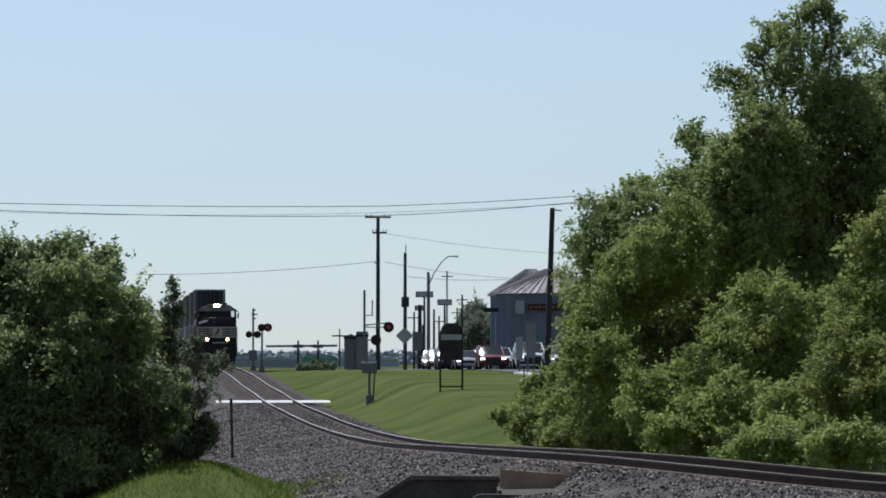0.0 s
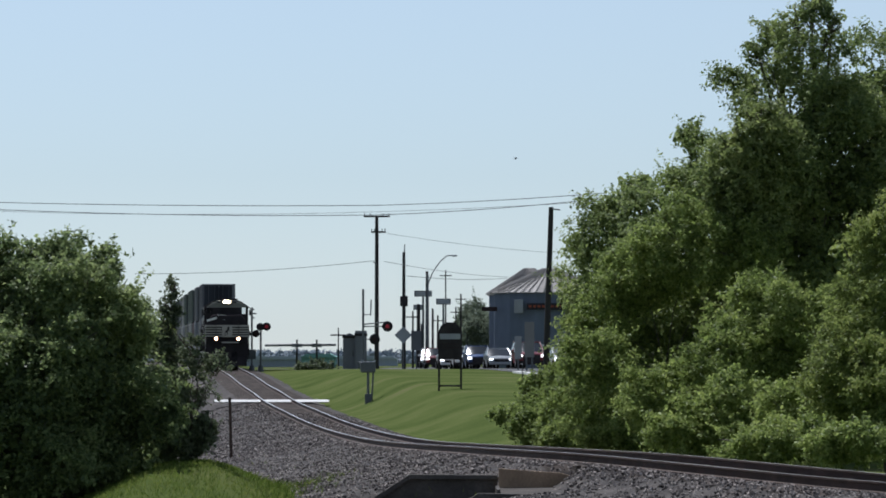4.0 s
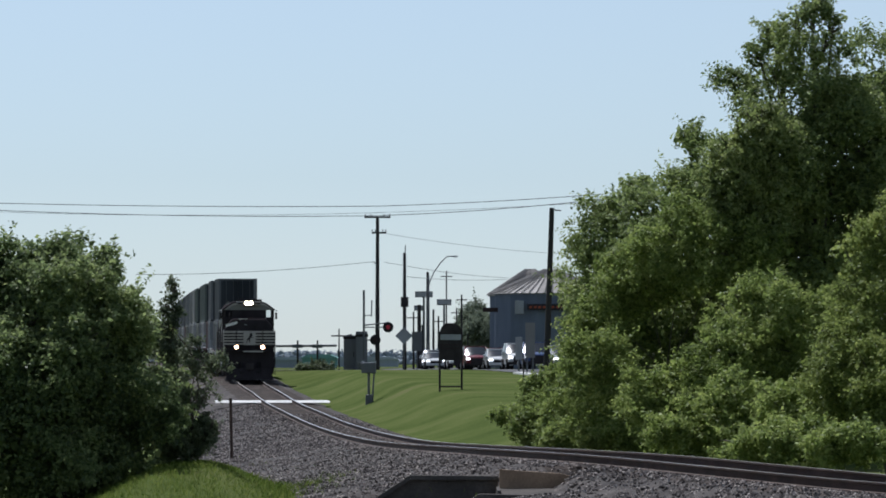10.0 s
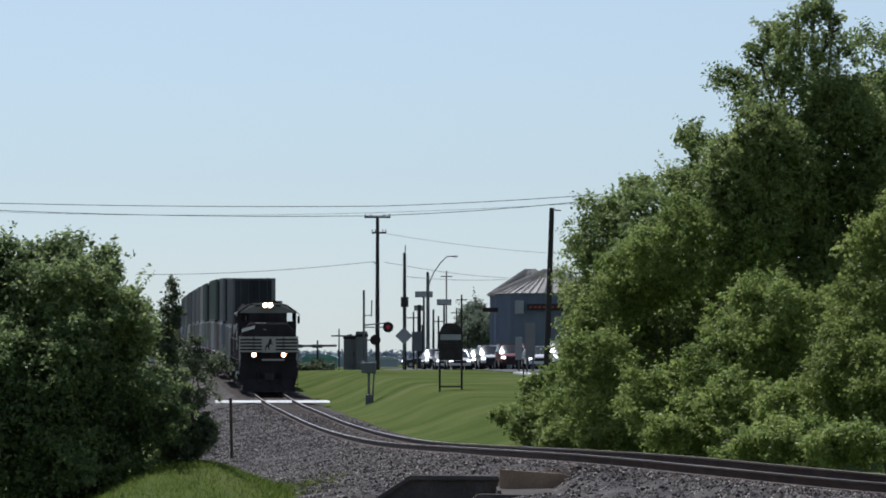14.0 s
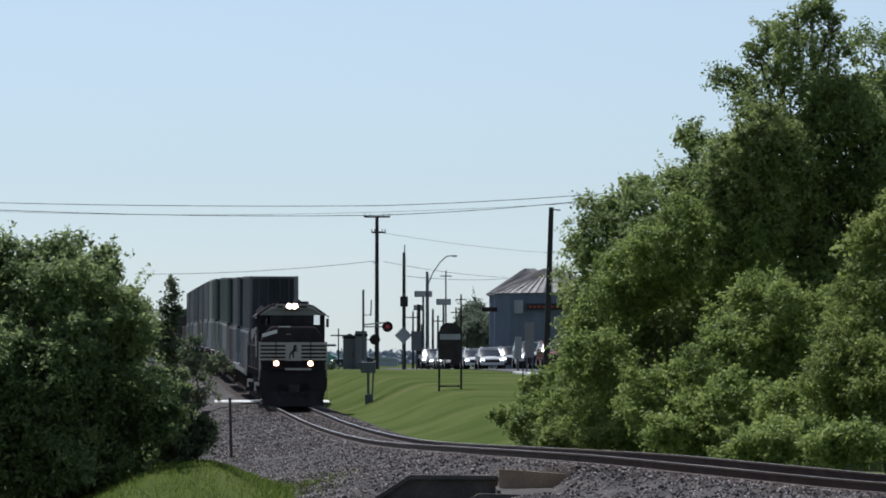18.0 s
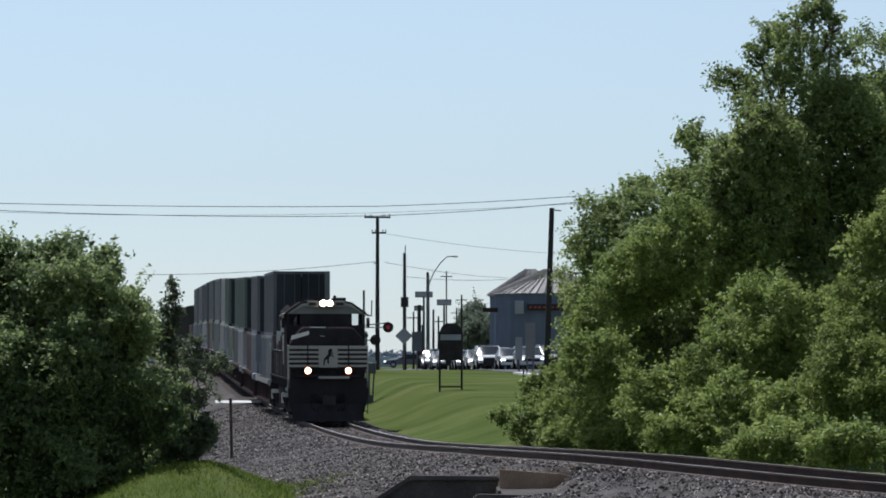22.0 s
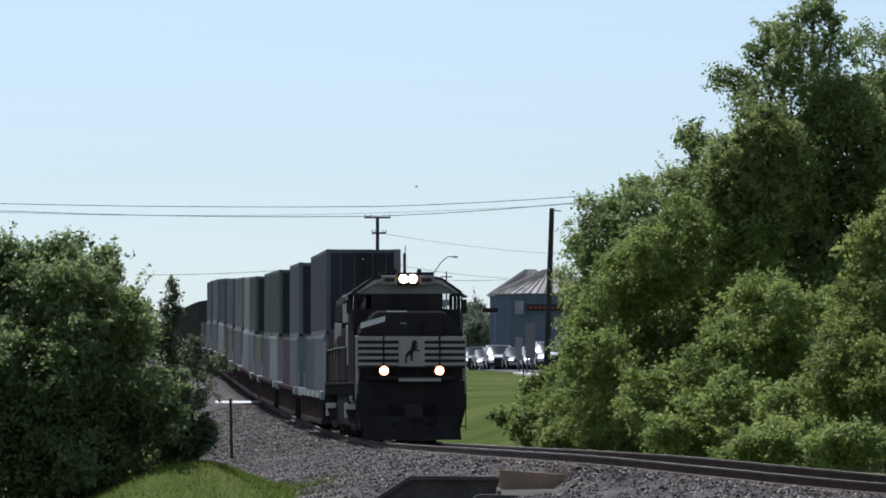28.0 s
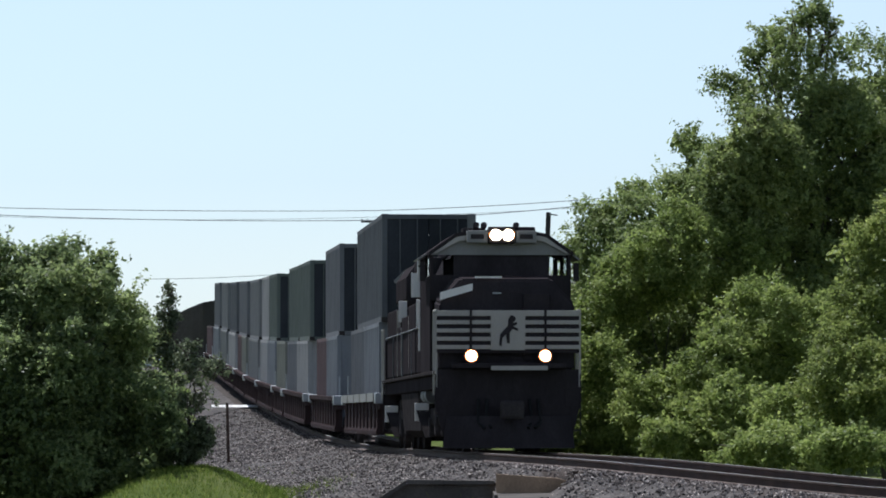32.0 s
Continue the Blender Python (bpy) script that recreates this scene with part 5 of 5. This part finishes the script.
tree("low_bush", far_bush, DARKLEAF, "low dark bush beyond the crossing", (-9.21, 300), 41, trunk=0.03, size=0.14, lobe=0.4)

# ---- road and its kerb ----
ROAD = 27.0


def road_point(offset, y):
    """The highway runs beside the track and bends away behind the round building."""
    return (ROAD + offset - 0.0801 * y + 0.001 * max(0.0, y - 330) ** 2, y)


verts, faces = [], []
ys_road = np.concatenate([np.arange(205, 460, 6.0), [500, 560, 640, 760]])
for j, y in enumerate(ys_road):
    for o in (-4.4, 0, 2.5, 4.6, 4.6 + 8.4 * float(ease(370, 320, y))):
        x, yy = road_point(o, float(y))
        verts.append((x, yy, float(right_bank(y)) + 0.03))
    if j:
        for k in range(4):
            a = (j - 1) * 5 + k
            faces.append((a, a + 1, a + 6, a + 5))
tagged(mesh_of("road", verts, faces, ASPHALT), "grey asphalt highway running beside the track", "road", kind="structure")
verts, faces = [], []
for j, y in enumerate(ys_road[:5]):
    x, yy = road_point(-4.7, float(y))
    z = float(right_bank(y))
    verts += [(x - 0.15, yy, z - 0.1), (x - 0.15, yy, z + 0.1), (x + 0.3, yy, z + 0.1), (x + 0.3, yy, z - 0.1)]
    if j:
        a = (j - 1) * 4
        faces += [(a + k, a + k + 1, a + k + 5, a + k + 4) for k in range(3)]
tagged(mesh_of("kerb", verts, faces, PALE), "pale concrete kerb along the highway", "kerb", kind="structure")
verts = [(-60, 305, 1.14), (20, 305, 1.2), (20, 316, 1.2), (-60, 316, 1.14)]
cross = tagged(mesh_of("crossing_road", verts, [(0, 1, 2, 3)], ASPHALT), "grey asphalt road over the railway crossing", "road", kind="structure")


# ---- vehicles ----
def vehicle(kind, colour):
    """A car whose front looks along -Y, its base on the road."""
    ob = empty("car")
    m = CARPAINT[colour]
    suv = kind == "suv"
    h, bonnet, w, L = (1.72, 1.05, 0.95, 2.35) if suv else (1.45, 0.9, 0.9, 2.3)
    prof = [(-L, 0.35), (-L - 0.05, 0.6), (-L + 0.1, bonnet - 0.12), (-0.95, bonnet), (-0.6, bonnet + 0.02), (1.7, bonnet + 0.06), (L - 0.05, bonnet - 0.05), (L, 0.55), (L - 0.05, 0.35)]
    b = loft([[(sx * w * (0.9 if k in (0, 3) else 1.0), y, z) for y, z in prof] for k, sx in enumerate((-0.98, -0.9, 0.9, 0.98))])
    part("body", b, m, ob, smooth=False)
    roof0, roof1 = (-0.05, 1.9) if suv else (0.0, 1.0)
    cabin = loft([[(-w + 0.04, -0.85, bonnet), (w - 0.04, -0.85, bonnet), (w - 0.04, 2.15 if suv else 1.75, bonnet + 0.02), (-w + 0.04, 2.15 if suv else 1.75, bonnet + 0.02)],
                  [(-w + 0.2, roof0, h - 0.05), (w - 0.2, roof0, h - 0.05), (w - 0.2, roof1, h - 0.05), (-w + 0.2, roof1, h - 0.05)]])
    part("cabin_glass", cabin, CARGLASS, ob, "dark tinted windows")
    part("roof", box(-w + 0.18, w - 0.18, roof0 - 0.03, roof1 + 0.05, h - 0.07, h, 0.025), m, ob)
    for sx in (-1, 1):
        part("front_pillar", rod((sx * (w - 0.06), -0.87, bonnet), (sx * (w - 0.21), roof0, h - 0.04), 0.045), m, ob)
        part("middle_pillar", rod((sx * (w - 0.06), 0.75, bonnet), (sx * (w - 0.21), 0.6, h - 0.04), 0.035), m, ob)
        part("headlight", box(sx * (w - 0.36), sx * (w - 0.08), -L - 0.03, -L + 0.12, bonnet - 0.32, bonnet - 0.16, 0.03), CARLAMP, ob, "lit headlight")
        part("door_mirror", box(sx * w, sx * (w + 0.18), -0.75, -0.62, bonnet + 0.02, bonnet + 0.16, 0.03), m, ob)
        for y in (-1.4, 1.4):
            wh = part("wheel", rod((sx * (w - 0.2), 0, 0), (sx * (w + 0.01), 0, 0), 0.34, seg=16), RUBBER, ob)
            wh.location = (0, y, 0.34)
            part("rim", rod((sx * (w + 0.005), 0, 0), (sx * (w + 0.02), 0, 0), 0.2, seg=12), STEEL, wh)
    # curved windshield and crowned bonnet
    cols = [k / 6 for k in range(-6, 7)]
    v, f = [], []
    for j in range(5):
        u = j / 4
        for c in cols:
            v.append((c * (w - 0.1 - 0.12 * u), -0.9 + u * (roof0 + 0.9) - 0.3 * (1 - c * c) * (1 - 0.5 * u), bonnet + 0.01 + u * (h - bonnet - 0.07)))
    f = [(j * 13 + k, j * 13 + k + 1, j * 13 + k + 14, j * 13 + k + 13) for j in range(4) for k in range(12)]
    mesh_of("windshield", v, f, CARGLASS, ob, smooth=True)
    v = []
    for j in range(7):
        a = j / 6
        for c in cols:
            v.append((c * (w - 0.08), -L - 0.02 + 0.06 * c * c + (L - 0.95) * a, bonnet + 0.03 - 0.3 * (1 - a) ** 4 - 0.1 * c * c))
    f = [(j * 13 + k, j * 13 + k + 1, j * 13 + k + 14, j * 13 + k + 13) for j in range(6) for k in range(12)]
    mesh_of("bonnet", v, f, m, ob, smooth=True)
    part("grille", box(-w + 0.4, w - 0.4, -L - 0.06, -L - 0.01, 0.5, bonnet - 0.2, 0.02), DARKSTEEL, ob)
    part("bumper", box(-w + 0.06, w - 0.06, -L - 0.1, -L + 0.1, 0.32, 0.5, 0.04), m if not suv else DARKSTEEL, ob)
    part("windshield_frame", box(-w + 0.2, w - 0.2, roof0 - 0.06, roof0 - 0.02, h - 0.09, h - 0.03), m, ob)
    if suv:
        for sx in (-1, 1):
            part("roof_rail", rod((sx * (w - 0.26), 0.1, h + 0.04), (sx * (w - 0.26), 1.8, h + 0.04), 0.02), DARKSTEEL, ob)
    return ob


road_moves = []
kinds = {}
WORDS = {"suv": "sport utility vehicle", "sedan": "sedan"}


def traffic(passing, lane, kind, colour, speed=6.8):
    """A car that passes the road's 296 m mark at that time."""
    if (kind, colour) in kinds:
        ob = copy_thing(kinds[kind, colour], Matrix())
    else:
        ob = kinds[kind, colour] = vehicle(kind, colour)
    tagged(ob, colour + " " + WORDS[kind] + " with lit headlights driving on the highway", "car", "cars on the highway")
    rows = []
    for k in range(17):
        t = k * 2
        y = 296 - speed * (t - passing)
        x, yy = road_point(lane, y)
        rows.append((t, pose(x, yy, float(right_bank(np.clip(y, 60, 5000))) + 0.035, 0, 0, math.degrees(math.atan(0.0801 - 0.002 * max(0.0, y - 330))))))
    road_moves.append((rows, ob))


for passing, lane, kind, colour in (
        (-6.6, 0, "sedan", "white"), (-5.2, 3.3, "suv", "silver"), (-4.0, 0, "suv", "white"), (-2.4, 3.2, "sedan", "silver"), (0.0, 0, "suv", "red"), (1.4, 3.3, "sedan", "white"), (3.0, 0, "sedan", "silver"),
        (4.2, 3.3, "suv", "white"), (5.4, 0, "suv", "blue"), (7.0, 0.0, "suv", "white"), (7.4, 3.4, "sedan", "grey"), (9.1, 0, "sedan", "white"), (10.4, 3.3, "sedan", "white"), (11.7, 0, "suv", "red"), (13.9, 0, "suv", "white"),
        (15.2, 3.4, "suv", "red"), (17.3, 3.3, "sedan", "silver"), (18.0, 0, "sedan", "white"), (19.8, 0, "sedan", "white"), (20.7, 3.3, "suv", "silver"), (22.2, 0, "suv", "white"), (23.5, 0.0, "sedan", "white"), (23.2, 3.4, "suv", "white"),
        (25.0, 0, "sedan", "silver"), (26.2, 3.3, "suv", "white"), (27.0, 0, "suv", "white"), (28.4, 0, "sedan", "white"), (29.3, 3.3, "sedan", "grey"), (30.0, 0, "suv", "silver"), (31.5, 0, "sedan", "white"), (32.8, 3.3, "suv", "white"), (33.6, 0, "suv", "red"), (35.2, 0, "sedan", "white"), (36.6, 3.3, "suv", "silver"), (38.0, 0, "sedan", "white")):
    traffic(passing, lane, kind, colour)

side_road = tagged(mesh_of("side_road", [(-70, 435, 1.14), (3, 435, 1.14), (3, 446, 1.14), (-70, 446, 1.14)], [(0, 1, 2, 3)], ASPHALT), "grey asphalt side road off the highway", "road", kind="structure")
turner = tagged(vehicle("sedan", "grey"), "grey sedan turning off the highway", "car")
road_moves.append(([(t, pose(x, y, 1.145, 0, 0, a)) for t, x, y, a in ((0, 14, 530, -14), (10, 6, 482, -10), (17, 1.2, 450, -20), (19, -0.4, 443, -50), (20, -1.6, 440.5, -80), (21, -3.0, 440, -90), (23, -4.2, 440, -90), (25, -5.2, 440, -90), (32, -8.5, 440, -90))], turner))
sedan = tagged(vehicle("sedan", "black"), "black sedan turning off the highway", "car")
road_moves.append(([(t, pose(x, y, 1.145, 0, 0, a)) for t, x, y, a in ((0, 12, 500, -12), (10, 2.5, 455, -10), (12.3, 0.1, 443.5, -40), (13, -0.6, 441, -70), (14, -2.0, 440, -88), (15, -4.0, 440, -90), (16.5, -7.0, 440, -90), (19, -10.5, 440, -90), (24, -18, 440, -90), (32, -34, 440, -90))], sedan))

# ---- the octagonal building with a metal roof, and the trees behind ----
def ring(cx, cy, r, z, n=12, turn=15):
    return [(cx + r * math.cos(math.radians(turn + 360 * k / n)), cy + r * math.sin(math.radians(turn + 360 * k / n)), z) for k in range(n)]


def round_hall(cx, cy, r, eave, peak, text, wall):
    ob = tagged(empty("round_building"), text, "building", "round roadside buildings")
    part("wall", loft([ring(cx, cy, r, 0.8), ring(cx, cy, r, eave)]), wall, ob)
    part("roof", loft([ring(cx, cy, r * 1.05, eave), ring(cx, cy, r * 1.05, eave + 0.08), ring(cx, cy, r * 0.12, peak), ring(cx, cy, r * 0.1, peak)]), ROOFMETAL, ob, "ribbed light metal cone roof")
    lo, hi = ring(cx, cy, r * 1.05, eave + 0.12, 48, 0), ring(cx, cy, r * 0.12, peak + 0.05, 48, 0)
    for a, c in zip(lo, hi):
        part("roof_rib", rod(a, c, 0.06, seg=4), ROOFMETAL, ob)
    return ob


ROOFMETAL = paint("weathered_roof_metal", (0.24, 0.225, 0.21), 0.6, 0.45, 0.0)
BLUEWALL = paint("blue_grey_siding", (0.13, 0.153, 0.195), 0.7, 0.15)
hall = round_hall(9.88, 386, 5.3, 7.91, 10.18, "round blue-grey building with ribbed metal cone roof", BLUEWALL)
SIGNRED = paint("orange_sign_red", (0.3, 0.07, 0.035), 0.5)
part("sign_band", box(7.6, 11.4, 380.35, 380.5, 6.4, 7.0, 0.03), paint("dark_sign", (0.03, 0.025, 0.03), 0.6), hall, "dark sign band")
for k in range(9):
    part("sign_bar", box(7.8 + k * 0.4, 8.05 + k * 0.4, 380.3, 380.345, 6.6, 6.8), SIGNRED, hall, "orange unreadable lettering bar")
part("pale_window", box(6.5, 7.3, 380.9, 381.4, 6.1, 7.3, 0.02), STEEL, hall, "pale window panel")
part("side_sign", box(3.6, 5.0, 383.5, 383.7, 6.3, 6.7, 0.03), WELLBROWN, hall, "dark red awning edge")
round_hall(8.18, 396, 3.9, 7.91, 10.4, "second cone-roofed building joined behind the round one", BLUEWALL)


# Haze before these trees is put into their paler leaf colour.
MIDLEAF = material("haze_paled_leaf", [(0.17, 0.2, 0.14), (0.23, 0.265, 0.19)], 0.8, 0, 0.3, 2, 0, island=0.2, translucent=0.45, spec=0.0)


def far_tree(x, y, r, h, seed, text, mat=None):
    g = float(ground_z(x, y))
    rr = random.Random(seed)
    blobs = [(x + rr.uniform(-0.5, 0.5) * r, y + rr.uniform(-0.3, 0.3) * r, g + h * rr.uniform(0.4, 0.85), r * rr.uniform(0.45, 0.65), r * 0.5, h * rr.uniform(0.16, 0.26)) for k in range(6)]
    return tree("tree", blobs, mat or LEAF, text, (x, y), seed, trunk=0.15, size=0.22, lobe=0.8)


far_tree(4.16, 470, 2.6, 7.0, 31, "small dark tree beside the round building", MIDLEAF)
far_tree(5.06, 460, 2.6, 5.5, 36, "green tree beside the round building, haze put into its colour", MIDLEAF)
far_tree(3.47, 480, 2.0, 5.0, 32, "small dark tree beside the round building", MIDLEAF)
far_tree(-31, 420, 4, 6.5, 33, "dark tree behind the bushes")
far_tree(-38, 430, 5, 6.0, 34, "dark tree behind the bushes")
far_tree(-25.5, 430, 2, 3.6, 35, "dark tree beyond the crossing")
# Distance haze is put into this pale blue-grey leaf colour.
FARLEAF = material("haze_tinted_leaf", [(0.22, 0.255, 0.285), (0.29, 0.33, 0.365)], 0.9, 0, 0.1, 1, 0, spec=0)
# low far woods and roofs along the horizon
r = np.random.default_rng(77)
c = np.stack([r.uniform(-110, 140, 4200), r.uniform(940, 975, 4200), 1.0 + r.random(4200) * 2.3], -1)
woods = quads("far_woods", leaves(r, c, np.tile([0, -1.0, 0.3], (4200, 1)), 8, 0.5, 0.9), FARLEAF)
tagged(woods, "low line of far woods on the horizon, haze put into its colour", "woods", kind="stuff")
verts, faces = [], []
for k in range(260):
    x = -130 + k * 1.1
    h = 2.9 + 0.7 * noise.noise(Vector((x * 0.09, 3, 0))) + 0.5 * noise.noise(Vector((x * 0.35, 7, 0)))
    verts += [(x, 970, 0.8), (x, 972, h), (x, 985, h + 0.2), (x, 990, 0.8)]
    if k:
        faces += [(4 * k - 4 + q, 4 * k + q, 4 * k + q + 1, 4 * k - 3 + q) for q in range(3)]
tagged(mesh_of("far_woods", verts, faces, FARLEAF, smooth=True), "close mass of the far woods, haze put into its colour", "woods", kind="stuff")
# Far haze is put into both wall colours.
HAZE = paint("hazy_blue_grey", (0.4, 0.44, 0.49), 0.8, 0.1)
HAZEGREEN = paint("hazy_green", (0.19, 0.36, 0.33), 0.8, 0.1)
for x0, x1, y, h, mat, text in ((-21, -14, 470, 1.0, HAZE, "low grey far building beyond the crossing"), (-15.2, -11.6, 455, 1.25, HAZEGREEN, "low green-roofed far building beyond the crossing"), (-30, -6, 560, 1.1, HAZE, "long pale far building on the horizon")):
    ob = tagged(empty("far_building"), text, "building", "far low buildings")
    part("wall", box(x0, x1, y, y + 8, 0.9, 0.9 + h), mat, ob)
    part("roof", plate([(x0 - 0.3, 0.9 + h), (x1 + 0.3, 0.9 + h), (x1 - 0.6, 1.3 + h), (x0 + 0.6, 1.3 + h)], y - 0.3, y + 8.3), mat, ob)

# ---- a bird that crosses before the wires ----
FEATHER = paint("slate_feather", (0.05, 0.055, 0.065), 0.8, 0.3)
PALEFEATHER = paint("pale_feather", (0.4, 0.4, 0.4), 0.8, 0.2)
bird = tagged(empty("bird"), "small slate grey long-tailed bird flying past", "bird")
rings = []
for y, r, dz in ((-0.1, 0.004, 0.005), (-0.085, 0.014, 0.004), (-0.06, 0.02, 0.003), (-0.02, 0.028, 0), (0.03, 0.024, -0.002), (0.07, 0.01, 0)):
    rings.append([(math.cos(a * 0.785) * r, y, math.sin(a * 0.785) * r + dz) for a in range(8)])
part("body", loft(rings), FEATHER, bird, smooth=True)
part("tail", box(-0.011, 0.011, 0.06, 0.21, -0.004, 0.003), FEATHER, bird)
part("beak", rod((0, -0.098, 0.005), (0, -0.118, 0.002), 0.005, 0.001, 6), FEATHER, bird)
for sx in (-1, 1):
    w = loft([[(sx * 0.015, -0.05, 0.01), (sx * 0.015, 0.04, 0.01), (sx * 0.015, 0.04, 0.016), (sx * 0.015, -0.05, 0.016)],
              [(sx * 0.07, -0.045, -0.03), (sx * 0.07, 0.05, -0.03), (sx * 0.07, 0.05, -0.026), (sx * 0.07, -0.045, -0.026)],
              [(sx * 0.11, 0.0, -0.085), (sx * 0.11, 0.05, -0.085), (sx * 0.11, 0.05, -0.083), (sx * 0.11, 0.0, -0.083)]])
    wing = part("wing", w, FEATHER, bird)
    part("wing_patch", box(sx * 0.03, sx * 0.06, -0.01, 0.03, -0.012, -0.004), PALEFEATHER, wing, "pale wing patch")
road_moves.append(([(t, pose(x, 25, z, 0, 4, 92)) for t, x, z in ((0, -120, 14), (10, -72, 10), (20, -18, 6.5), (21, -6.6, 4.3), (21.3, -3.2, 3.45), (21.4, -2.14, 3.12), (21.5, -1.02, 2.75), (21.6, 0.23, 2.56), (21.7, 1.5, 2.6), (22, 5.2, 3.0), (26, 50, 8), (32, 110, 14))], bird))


# a second bird, far off over the road
far_bird = copy_thing(bird, Matrix())
tagged(far_bird, "small dark bird flying far off over the road", "bird")
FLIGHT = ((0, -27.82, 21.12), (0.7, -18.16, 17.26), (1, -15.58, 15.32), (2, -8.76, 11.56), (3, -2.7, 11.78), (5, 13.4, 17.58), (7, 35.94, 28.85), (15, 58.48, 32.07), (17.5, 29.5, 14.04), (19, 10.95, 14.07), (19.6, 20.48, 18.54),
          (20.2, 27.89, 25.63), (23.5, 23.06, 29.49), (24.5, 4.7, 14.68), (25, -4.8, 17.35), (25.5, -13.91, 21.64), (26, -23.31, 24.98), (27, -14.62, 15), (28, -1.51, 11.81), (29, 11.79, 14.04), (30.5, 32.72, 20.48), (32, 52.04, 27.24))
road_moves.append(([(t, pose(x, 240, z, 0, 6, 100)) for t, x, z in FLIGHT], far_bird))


motions()
